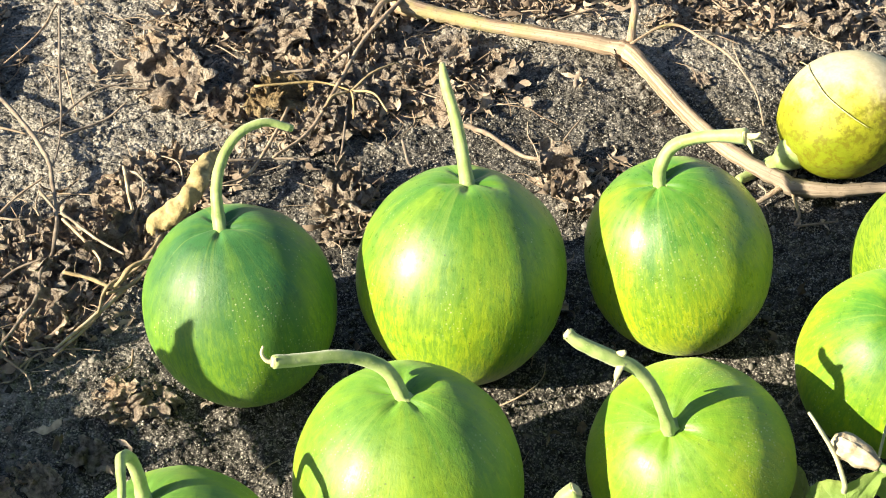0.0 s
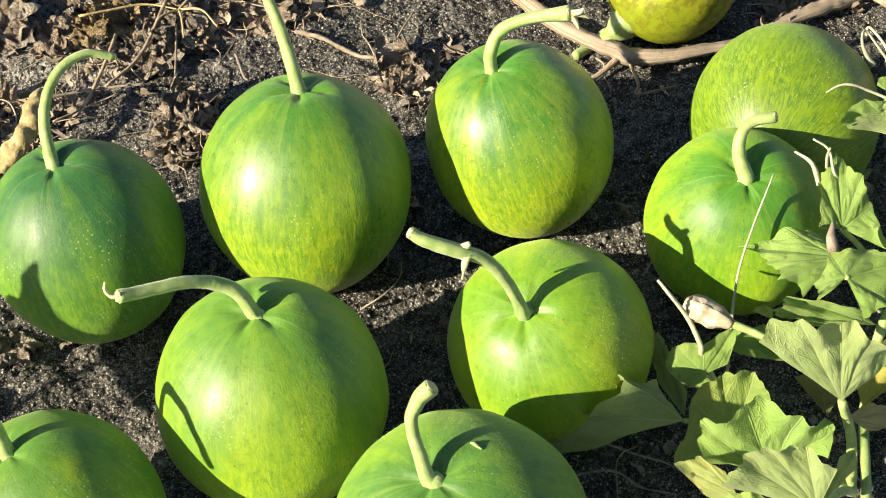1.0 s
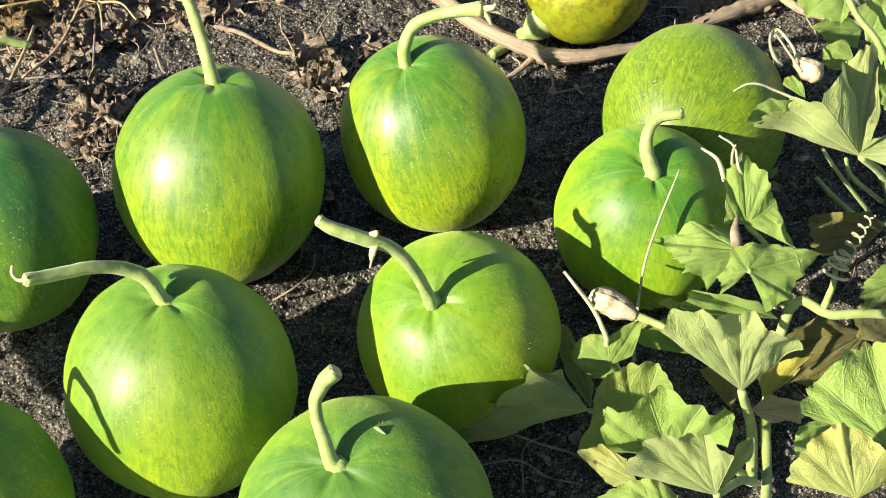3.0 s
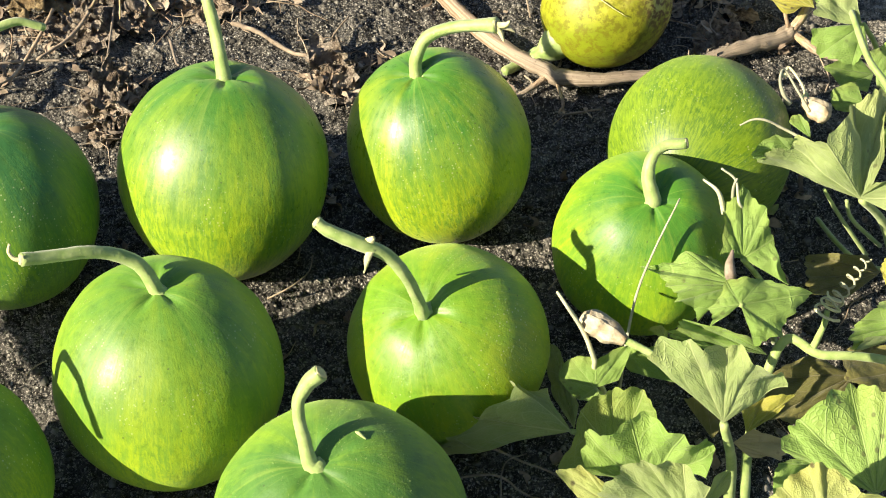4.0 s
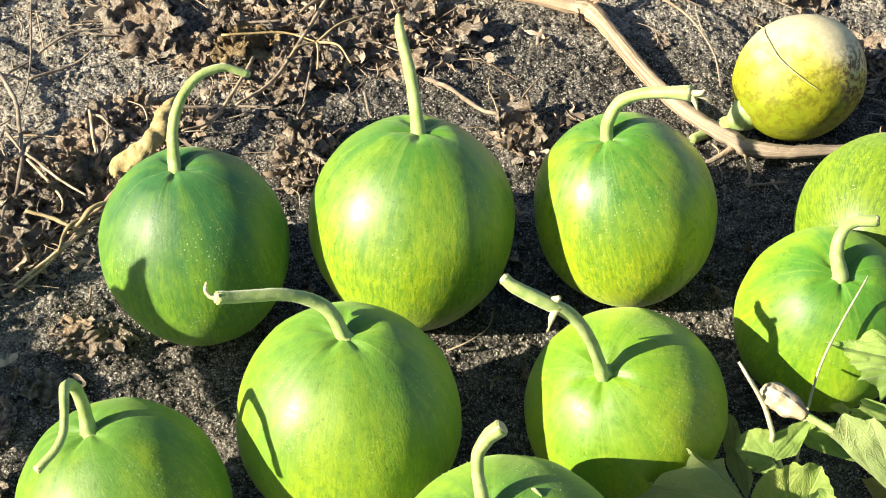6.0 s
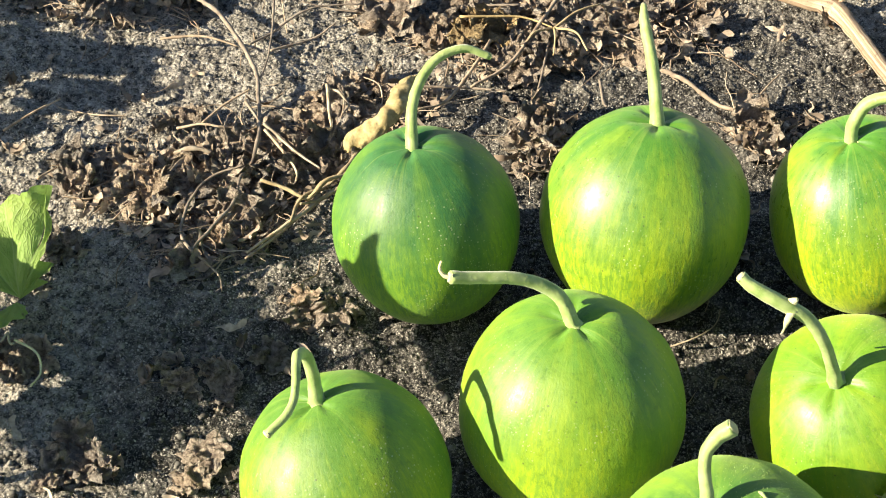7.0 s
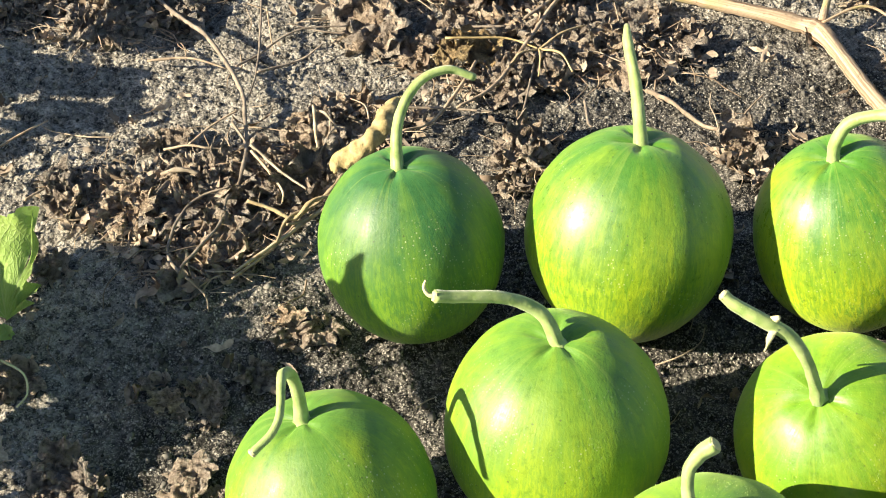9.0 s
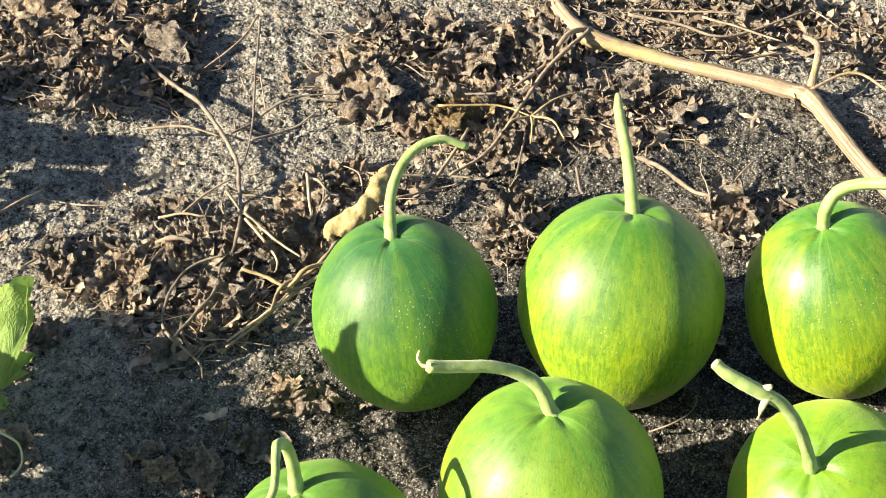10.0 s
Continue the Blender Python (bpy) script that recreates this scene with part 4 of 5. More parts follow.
    leaf(plant, O, (0.416, -0.110, 0.030), [(0.398, -0.082, 0.040), (0.413, -0.087, 0.046), (0.429, -0.098, 0.040)], bulge=0.05, teeth=0.6)
    leaf(plant, Y, (0.580, 0.341, 0.055), [(0.569, 0.357, 0.050), (0.520, 0.379, 0.050), (0.517, 0.392, 0.055), (0.551, 0.405, 0.065), (0.578, 0.400, 0.068)], bulge=0.02, teeth=0.8)
    leaf(plant, T, (0.581, 0.341, 0.060), [(0.570, 0.360, 0.070), (0.568, 0.388, 0.080), (0.588, 0.390, 0.085), (0.596, 0.355, 0.075)], bulge=0.05, teeth=0.8)
    leaf(plant, Y, (0.558, -0.056, 0.110), [(0.544, -0.043, 0.105), (0.538, -0.025, 0.115), (0.547, -0.018, 0.125), (0.566, -0.027, 0.125)], bulge=0.0, teeth=0.8)
    leaf(plant, T, (0.560, -0.076, 0.118), [(0.553, -0.056, 0.128), (0.528, -0.063, 0.122), (0.510, -0.076, 0.120), (0.500, -0.086, 0.112), (0.504, -0.092, 0.104)], bulge=-0.02, teeth=1.0)
    leaf(plant, U, (0.558, -0.082, 0.115), [(0.502, -0.093, 0.104), (0.514, -0.085, 0.112), (0.538, -0.077, 0.118)], bulge=0.05, teeth=0.4)
    leaf(plant, P, (0.382, -0.064, 0.085), [(0.367, -0.060, 0.092), (0.376, -0.059, 0.095), (0.382, -0.061, 0.093)], bulge=0.1, teeth=0.2)
    # two small leaves by the blossom
    leaf(plant, T, (0.329, -0.094, 0.070), [(0.336, -0.104, 0.066), (0.318, -0.100, 0.066), (0.305, -0.084, 0.068), (0.314, -0.074, 0.078), (0.330, -0.080, 0.084)], bulge=0.12, teeth=0.5, foot=(0.36, -0.12, 0.02), thick=0.0016)
    leaf(plant, T, (0.329, -0.094, 0.070), [(0.330, -0.080, 0.084), (0.353, -0.074, 0.092), (0.345, -0.092, 0.076)], bulge=0.1, teeth=0.3)
    # running stems
    add_tube(plant, "runner", [(0.412, -0.206, 0.02), (0.43, -0.17, 0.012), (0.45, -0.09, 0.02), (0.474, -0.046, 0.060), (0.498, -0.058, 0.060), (0.531, -0.061, 0.060), (0.60, -0.067, 0.050), (0.70, -0.05, 0.02)], [0.0036, 0.004, 0.004, 0.0036, 0.0034, 0.0034], STEM)
    add_tube(plant, "runner", [(0.592, 0.013, 0.012), (0.600, 0.06, 0.02), (0.621, 0.164, 0.05), (0.65, 0.33, 0.012)], [0.0036, 0.0034, 0.0032], STEM)
    add_tube(plant, "side_stem", [(0.493, -0.054, 0.060), (0.498, -0.050, 0.080), (0.501, -0.042, 0.090)], [0.0028, 0.0024, 0.002], STEM)
    add_tube(plant, "side_stem", [(0.574, 0.244, 0.130), (0.577, 0.193, 0.125), (0.593, 0.168, 0.110), (0.621, 0.164, 0.05)], [0.0024, 0.0026, 0.003], STEM)
    add_tube(plant, "side_stem", [(0.542, 0.116, 0.020), (0.549, 0.078, 0.030), (0.566, 0.054, 0.030), (0.60, 0.06, 0.02)], [0.0018, 0.002, 0.0022], STEM)
    # tendrils
    add_tube(plant, "tendril", coil((0.503, -0.040, 0.090), (0.538, 0.000, 0.100), 6, 0.006), [0.0011, 0.0008], TENDRIL, steps=2, sides=5)
    add_tube(plant, "tendril", coil((0.501, -0.042, 0.085), (0.505, -0.036, 0.100), 2.5, 0.010), [0.0012, 0.0009], TENDRIL, steps=2, sides=5)
    add_tube(plant, "tendril", [(0.36, -0.12, 0.02), (0.332, -0.085, 0.070), (0.327, -0.084, 0.090), (0.318, -0.075, 0.110), (0.305, -0.069, 0.130), (0.299, -0.061, 0.135)], [0.0022, 0.002, 0.0018, 0.0014, 0.001], TENDRIL)
    add_tube(plant, "tendril", [(0.503, 0.086, 0.135), (0.485, 0.095, 0.140), (0.472, 0.097, 0.146), (0.462, 0.098, 0.146), (0.453, 0.098, 0.140)], [0.0013, 0.001, 0.0007], TENDRIL)
    add_tube(plant, "tendril", [(0.357, -0.062, 0.008), (0.354, -0.062, 0.070), (0.360, -0.041, 0.105), (0.372, -0.020, 0.128), (0.392, 0.010, 0.152)], [0.0014, 0.0010, 0.0007], TENDRIL)
    add_tube(plant, "tendril", [(0.455, 0.028, 0.118), (0.44, 0.02, 0.135), (0.436, 0.03, 0.150), (0.425, 0.034, 0.158)], [0.0012, 0.0008], TENDRIL)
    add_tube(plant, "tendril", [(0.522, 0.143, 0.112), (0.513, 0.157, 0.122), (0.503, 0.170, 0.132), (0.498, 0.160, 0.130), (0.502, 0.153, 0.120), (0.507, 0.150, 0.114)], [0.0012, 0.0010, 0.0010, 0.0012, 0.0018, 0.0022], TENDRIL)
    add_tube(plant, "tendril", [(0.416, 0.041, 0.140), (0.423, 0.029, 0.142), (0.427, 0.025, 0.136), (0.430, 0.021, 0.125)], [0.0008, 0.0014, 0.0018, 0.0018], TENDRIL)
    add_tube(plant, "tendril", [(0.436, 0.027, 0.135), (0.435, 0.028, 0.146), (0.437, 0.030, 0.152)], [0.0013, 0.0011, 0.0007], TENDRIL)
    add_tube(plant, "side_stem", [(0.518, 0.065, 0.105), (0.537, 0.066, 0.075), (0.569, 0.066, 0.030)], [0.0014, 0.0017, 0.0020], STEM)
    add_tube(plant, "side_stem", [(0.535, 0.058, 0.100), (0.546, 0.062, 0.075), (0.580, 0.071, 0.035)], [0.0014, 0.0017, 0.0020], STEM)
    leaf(plant, U, (0.489, 0.096, 0.045), [(0.485, 0.098, 0.050), (0.500, 0.098, 0.055), (0.497, 0.096, 0.045)], bulge=0.1, teeth=0.4)
    add_tube(plant, "withered_bud", [(0.426, -0.027, 0.138), (0.423, -0.036, 0.134), (0.423, -0.044, 0.130), (0.426, -0.047, 0.127)], [0.0010, 0.0034, 0.0042, 0.0016], DRY_TWIG, "small shrivelled brown bud", sides=12)
    # withered blossoms
    add_tube(plant, "flower_stalk", [(0.45, -0.09, 0.04), (0.40, -0.10, 0.085), (0.375, -0.096, 0.100), (0.360, -0.089, 0.105), (0.342, -0.079, 0.108)], [0.0020, 0.0022, 0.0024, 0.0034], STEM)
    for base, tip, size in (((0.347, -0.083, 0.108), (0.318, -0.064, 0.112), 0.0098), ((0.520, 0.158, 0.110), (0.536, 0.138, 0.112), 0.0095)):
        b, e = Vector(base), Vector(tip)
        v, f = tube([b, b.lerp(e, 0.3), b.lerp(e, 0.6), b.lerp(e, 0.85), e], [size * 0.35, size * 0.70, size * 0.85, size * 0.80, size * 0.35], 20, 0.16, 0.18, 8)
        o = Vector(plant.location)
        part("withered_blossom", mesh_from("withered_blossom", [q - o for q in v], f, BLOSSOM), plant, "shrivelled pale closed blossom")
    add_tube(plant, "flower_stalk", [(0.545, 0.20, 0.05), (0.528, 0.175, 0.10), (0.521, 0.156, 0.110)], [0.002, 0.0024, 0.003], STEM)
    add_tube(plant, "tendril", [(0.513, 0.206, 0.100), (0.512, 0.189, 0.108), (0.516, 0.196, 0.112), (0.524, 0.180, 0.108), (0.523, 0.160, 0.110)], [0.001, 0.0012], TENDRIL)


def left_plant():
    plant = tagged(new("melon_plant"), "bright green lobed leaves of a melon vine at the bed's edge", "plant")
    plant.location = (-0.52, -0.05, 0.0)
    leaf(plant, T, (-0.395, -0.023, 0.050), [(-0.434, -0.020, 0.060), (-0.444, 0.008, 0.080), (-0.415, 0.026, 0.100), (-0.376, 0.036, 0.115)], bulge=0.03, teeth=0.8)
    leaf(plant, T, (-0.395, -0.025, 0.050), [(-0.376, 0.036, 0.115), (-0.380, -0.001, 0.080), (-0.371, -0.007, 0.075), (-0.373, -0.017, 0.065)], bulge=-0.06, teeth=0.4)
    leaf(plant, T, (-0.397, -0.026, 0.048), [(-0.386, -0.031, 0.050), (-0.386, -0.038, 0.045), (-0.403, -0.048, 0.042), (-0.424, -0.052, 0.045)], bulge=0.05, teeth=0.4)
    # a tall leaf out of view, set to throw the pointed shadow on a melon
    leaf(plant, T, (-0.450, -0.128, 0.185), [(-0.440, -0.195, 0.200), (-0.440, -0.148, 0.234), (-0.440, -0.118, 0.292), (-0.440, -0.107, 0.245), (-0.440, -0.092, 0.228), (-0.440, -0.078, 0.195)], bulge=0.0, teeth=0.2, wave=0.01, foot=(-0.47, -0.22, 0.012))
    # unseen leaves farther along the vine, added to shade the soil
    r = random.Random(5)
    for x, y, z in ((-0.551, -0.150, 0.15), (-0.517, -0.180, 0.15), (-0.62, -0.175, 0.15), (-0.546, -0.101, 0.10), (-0.542, -0.110, 0.12), (-0.506, -0.155, 0.09), (-0.532, -0.195, 0.09), (-0.520, -0.030, 0.09), (-0.575, -0.050, 0.10), (-0.66, -0.14, 0.14), (-0.78, 0.08, 0.12), (-0.84, 0.16, 0.12), (-0.79, 0.20, 0.125),
                    (-0.724, 0.185, 0.13), (-0.67, 0.16, 0.13), (-0.745, 0.12, 0.135), (-0.70, 0.27, 0.14), (-0.81, 0.25, 0.135)):
        turn, size = r.uniform(0.9, 2.3), r.uniform(0.040, 0.050) if x < -0.6 and y > 0 else r.uniform(0.056, 0.070)
        tips = [(x + size * k * math.cos(turn + w), y + size * k * math.sin(turn + w), z + 0.02 * k + r.uniform(-0.015, 0.02)) for w, k in ((2.3, 0.65), (1.45, 0.85), (0.7, 0.92), (0.0, 1.0), (-0.7, 0.92), (-1.45, 0.85), (-2.3, 0.65))]
        leaf(plant, T, (x, y, z), tips, bulge=0.02, foot=(-0.53, -0.05, 0.01) if x > -0.7 else (-0.80, 0.09, 0.01))
    add_tube(plant, "runner", [(-0.47, -0.22, 0.012), (-0.53, -0.05, 0.012), (-0.66, 0.03, 0.012), (-0.80, 0.09, 0.01)], [0.004, 0.004, 0.0035], STEM)
    add_tube(plant, "tendril", coil((-0.425, -0.062, 0.055), (-0.392, -0.052, 0.035), 4, 0.007), [0.0011, 0.0009], TENDRIL, steps=2, sides=5)
    add_tube(plant, "tendril", [(-0.392, -0.052, 0.035), (-0.378, -0.050, 0.020), (-0.372, -0.062, 0.012), (-0.376, -0.075, 0.010)], [0.001, 0.0008], TENDRIL)
    add_tube(plant, "tendril", [(-0.43, -0.07, 0.05), (-0.405, -0.072, 0.04), (-0.395, -0.085, 0.03)], [0.0014, 0.001], TENDRIL)


right_plant()
left_plant()

# ---- dead leaves, twigs and crumbs ----
rng = random.Random(7)


def crumpled(seed, rings=11, spokes=52, curl=1.0):
    """A dead leaf of unit size, rolled and puckered."""
    r0 = random.Random(seed)
    ax = r0.uniform(0, math.pi)
    verts, n = [Vector((0, 0, 0))], seed * 3.7
    roll = r0.uniform(0.5, 1.7) * curl if seed % 3 else r0.uniform(2.6, 4.2)
    for j in range(1, rings + 1):
        r = j / rings
        for k in range(spokes):
            th = -math.pi + 2 * math.pi * k / spokes
            o = r * leaf_radius(th, seed * 0.71, 0.35)
            x, y = o * math.sin(th), o * math.cos(th)
            u, v = x * math.cos(ax) + y * math.sin(ax), -x * math.sin(ax) + y * math.cos(ax)
            ang = u * roll
            px, pz = math.sin(ang) / roll, (1 - math.cos(ang)) / roll
            q = Vector((x * 2.3, y * 2.3, n))
            w = 0.35 * noise.noise(q) + 0.50 * noise.noise(q * 1.9 + Vector((9, 0, 0))) + 0.16 * noise.noise(q * 4.6) + 0.08 * abs(noise.noise(q * 9))
            verts.append(Vector((px + 0.18 * noise.noise(q * 2 + Vector((0, 5, 0))), v * (0.75 + 0.25 * math.cos(3 * u)) + 0.15 * noise.noise(q * 2.5 + Vector((0, 0, 8))), pz * 0.85 + w)))
    faces = [(0, 1 + k, 1 + (k + 1) % spokes) for k in range(spokes)]
    for j in range(rings - 1):
        for k in range(spokes):
            a, c = 1 + j * spokes, 1 + (j + 1) * spokes
            faces.append((a + k, c + k, c + (k + 1) % spokes, a + (k + 1) % spokes))
    low = sorted(v.z for v in verts)[len(verts) // 10]
    rim = [0.0] + [(j / rings) ** 3 for j in range(1, rings + 1) for k in range(spokes)]
    return [v - Vector((0, 0, low)) for v in verts], faces, rim


def dead_leaf_material():
    """Brown and brittle, paler along the rim, with darker veins."""
    m, t, b = material("dead_leaf", 0.9, 0.2)
    co = node(t, "ShaderNodeTexCoord").outputs["Object"]
    info = node(t, "ShaderNodeObjectInfo").outputs["Random"]
    rim = node(t, "ShaderNodeAttribute", attribute_name="rim").outputs["Fac"]
    n1 = grain(t, co, 4, 5, 0.65)
    col = ramp(t, n1, (0.32, (0.13, 0.095, 0.070)), (0.50, (0.40, 0.300, 0.215)), (0.68, (0.62, 0.500, 0.380)))
    col = mixed(t, calc(t, "MULTIPLY", rim, ramp(t, n1, (0.40, (0.1, 0.1, 0.1)), (0.60, (0.9, 0.9, 0.9)))), col, (0.66, 0.57, 0.45))
    hsv = node(t, "ShaderNodeHueSaturation", {"Color": col, "Value": calc(t, "ADD", 0.85, calc(t, "MULTIPLY", info, 0.65)), "Saturation": calc(t, "ADD", 0.58, calc(t, "MULTIPLY", info, 0.5))})
    t.links.new(hsv.outputs[0], b.inputs["Base Color"])
    bumped(t, b, grain(t, co, 14, 4, 0.7), 0.8, 0.08)
    return m


DRY_LEAF = dead_leaf_material()
CRUMPLED = []
for k in range(1, 15):
    vs, fs, rim = crumpled(k)
    CRUMPLED.append(mesh_from("dead_leaf", vs, fs, DRY_LEAF, True, {"rim": rim}))


def dead_leaf(x, y, size, k=None, tilt=25, lift=0.0):
    ob = new("dead_leaf", CRUMPLED[rng.randrange(len(CRUMPLED)) if k is None else k])
    ob.matrix_world = pose(x, y, lumps(x, y) + lift - 0.002, rng.uniform(-tilt, tilt), rng.uniform(-tilt, tilt), rng.uniform(0, 360)) @ Matrix.Diagonal((size, size * rng.uniform(0.7, 1.1), size * rng.uniform(0.38, 0.70), 1))
    return tagged(ob, "curled brown dead melon leaf on the soil", "dead leaf", "dead leaf litter")


ZONES = (  # middle, half widths, turn, how many
    (-0.48, 0.41, 0.10, 0.035, 10, 24),
    (-0.52, 0.49, 0.12, 0.07, 10, 40), (-0.27, 0.195, 0.13, 0.045, 24, 46), (-0.29, 0.11, 0.05, 0.04, 0, 12), (-0.21, 0.455, 0.03, 0.05, 20, 9),
    (-0.06, 0.42, 0.10, 0.05, 25, 34), (-0.19, 0.29, 0.06, 0.03, 20, 11), (-0.035, 0.255, 0.022, 0.035, 0, 9), (-0.11, 0.52, 0.11, 0.04, 0, 22),
)
ZONES_FAR = (
    (0.12, 0.60, 0.17, 0.045, 5, 32), (0.37, 0.565, 0.10, 0.03, 0, 13), (0.05, 0.44, 0.05, 0.05, 0, 13), (-0.245, -0.052, 0.028, 0.018, 0, 5),
    (-0.185, 0.036, 0.028, 0.015, 0, 6), (-0.42, 0.06, 0.03, 0.03, 0, 5), (-0.395, -0.05, 0.02, 0.03, 0, 7), (-0.316, -0.126, 0.03, 0.018, 0, 6), (-0.257, -0.045, 0.03, 0.02, 0, 5), (-0.38, 0.16, 0.05, 0.03, 0, 8), (-0.325, -0.140, 0.028, 0.018, 0, 4),
    (-0.225, -0.128, 0.025, 0.02, 0, 4), (-0.41, -0.045, 0.02, 0.02, 0, 4), (0.495, 0.335, 0.025, 0.015, 30, 5), (0.46, 0.43, 0.06, 0.03, 0, 6), (0.19, 0.30, 0.05, 0.03, 0, 5),
)
SPOTS = []
for zx, zy, ra, rb, turn, count in ZONES + ZONES_FAR:
    scale = 0.65 if zy < 0.1 else 1.0
    if zy > 0.1:
        SPOTS.append((zx, zy, ra, rb, radians(turn)))
    for k in range(count):
        w, d = rng.uniform(0, 2 * math.pi), math.sqrt(rng.random())
        u, v = ra * d * math.cos(w), rb * d * math.sin(w)
        a = radians(turn)
        dead_leaf(zx + u * math.cos(a) - v * math.sin(a), zy + u * math.sin(a) + v * math.cos(a), scale * rng.choice((0.018, 0.024, 0.032, 0.040, 0.048)) * rng.uniform(0.85, 1.15), lift=rng.uniform(0, 0.008))


def strewn(name, count, make, mat, label, category, spots=None, seed=3, smooth=True):
    """Countless small pieces in one mesh: loose over the whole bed, or thick in the given spots."""
    r = random.Random(seed)
    verts, faces = [], []
    for _ in range(count):
        if spots:
            zx, zy, ra, rb, a = r.choices(spots, [s[2] * s[3] for s in spots])[0]
            w, d = r.uniform(0, 2 * math.pi), math.sqrt(r.random()) * 1.15
            u, v = ra * d * math.cos(w), rb * d * math.sin(w)
            x, y = zx + u * math.cos(a) - v * math.sin(a), zy + u * math.sin(a) + v * math.cos(a)
        else:
            x, y = r.uniform(-0.66, 0.72), r.uniform(-0.30, 0.72)
        vs, fs = make(r)
        n = len(verts)
        z = lumps(x, y)
        verts += [(q[0] + x, q[1] + y, q[2] + z) for q in vs]
        faces += [tuple(n + i for i in f) for f in fs]
    ob = new(name, mesh_from(name, verts, faces, mat, smooth))
    return tagged(ob, label, category, kind="stuff")


OCTA = ((0, 2, 4), (2, 1, 4), (1, 3, 4), (3, 0, 4), (2, 0, 5), (1, 2, 5), (3, 1, 5), (0, 3, 5))
PHI = 1.618
ICO = [Vector(v).normalized() for v in ((-1, PHI, 0), (1, PHI, 0), (-1, -PHI, 0), (1, -PHI, 0), (0, -1, PHI), (0, 1, PHI), (0, -1, -PHI), (0, 1, -PHI), (PHI, 0, -1), (PHI, 0, 1), (-PHI, 0, -1), (-PHI, 0, 1))]
ICO_FACES = ((0, 11, 5), (0, 5, 1), (0, 1, 7), (0, 7, 10), (0, 10, 11), (1, 5, 9), (5, 11, 4), (11, 10, 2), (10, 7, 6), (7, 1, 8), (3, 9, 4), (3, 4, 2), (3, 2, 6), (3, 6, 8), (3, 8, 9), (4, 9, 5), (2, 4, 11), (6, 2, 10), (8, 6, 7), (9, 8, 1))


def clod(r):
    s = 0.0009 + 0.0026 * r.random() ** 3
    sq = Vector((r.uniform(0.7, 1.3), r.uniform(0.7, 1.3), r.uniform(0.4, 0.8))) * s
    return [Vector((v.x * sq.x, v.y * sq.y, v.z * sq.z)) * r.uniform(0.55, 1.4) + Vector((0, 0, s * 0.1)) for v in ICO], ICO_FACES


def grit(r):
    s = 0.0005 + 0.0011 * r.random() ** 2
    vs = [Vector(v) * s * r.uniform(0.6, 1.2) for v in ((1, 0, 0), (-1, 0, 0), (0, 1, 0), (0, -1, 0), (0, 0, 0.8), (0, 0, -0.8))]
    m = Euler((r.uniform(0, 6), r.uniform(0, 6), r.uniform(0, 6))).to_matrix()
    return [m @ v + Vector((0, 0, s * 0.5)) for v in vs], OCTA


def flake(r):
    """A torn scrap of dead leaf, curled and twisted."""
    n, s, thin = 5, r.uniform(0.004, 0.011), r.uniform(0.25, 0.8)
    if r.random() < 0.6:
        s, thin = s * 1.7, r.uniform(0.07, 0.22)
    bend, twist, q0 = r.uniform(1.5, 5.5), r.uniform(-2.5, 2.5), Vector((r.uniform(0, 50), r.uniform(0, 50), 0))
    m = Euler((r.uniform(-0.4, 0.4), r.uniform(-0.4, 0.4), r.uniform(0, 6.3))).to_matrix()
    vs = []
    for j in range(n):
        for i in range(n):
            u, v = (i / (n - 1) - 0.5) * 2, (j / (n - 1) - 0.5) * 2
            u *= 1 - 0.35 * v * v
            g = u * bend * 0.5 + twist * v * 0.5
            w = noise.noise(q0 + Vector((u * 2, v * 2, 0)))
            vs.append(m @ (Vector((math.sin(g) / bend * 2, v * thin + 0.30 * w, (1 - math.cos(g)) / bend * 2 + 0.45 * w)) * s) + Vector((0, 0, 0.003 + s * 0.3)))
    return vs, tuple((j * n + i, j * n + i + 1, (j + 1) * n + i + 1, (j + 1) * n + i) for j in range(n - 1) for i in range(n - 1))


def ribbon(r):
    """A long shred of dead leaf or bark, buckled and twisted like a paper streamer."""
    n, w = 12, r.uniform(0.0010, 0.0030)
    length, turn, tw = r.uniform(0.014, 0.040), r.uniform(-4.5, 4.5), r.uniform(-3.5, 3.5)
    d, ph, p = r.uniform(0, 6.3), r.uniform(0, 6.3), Vector((0, 0, 0.005))
    vs = []
    for i in range(n):
        u = i / (n - 1)
        a = d + turn * u + 0.5 * math.sin(7 * u + ph)
        c = tw * u + ph
        half = w * (0.5 + 0.8 * math.sin(math.pi * u)) * (1 + 0.4 * math.sin(13 * u + ph))
        side = Vector((-math.sin(a) * math.cos(c), math.cos(a) * math.cos(c), math.sin(c))) * half
        vs += [p + side, p - side * 0.9 + Vector((0, 0, half * 0.5))]
        p = p + Vector((math.cos(a), math.sin(a), 0.30 * math.cos(5 * u + ph))) * length / n
        p.z = max(p.z, 0.003)
    return vs, tuple((2 * i, 2 * i + 1, 2 * i + 3, 2 * i + 2) for i in range(n - 1))


def straw(r):
    """A thin curling thread of dead tendril."""
    n = r.randint(3, 5)
    p, d = Vector((0, 0, 0.004)), r.uniform(0, 6.3)
    pts = []
    for _ in range(n):
        pts.append(p.copy())
        p = p + Vector((math.cos(d), math.sin(d), r.uniform(-0.25, 0.30))) * r.uniform(0.008, 0.022)
        p.z = max(p.z, 0.002)
        d += r.uniform(-0.8, 0.8)
    w = r.uniform(0.0004, 0.0010)
    v, f = tube(pts, [w, w * 0.8, w * 0.5], 4, 0, 0, 3, False)
    return v, f


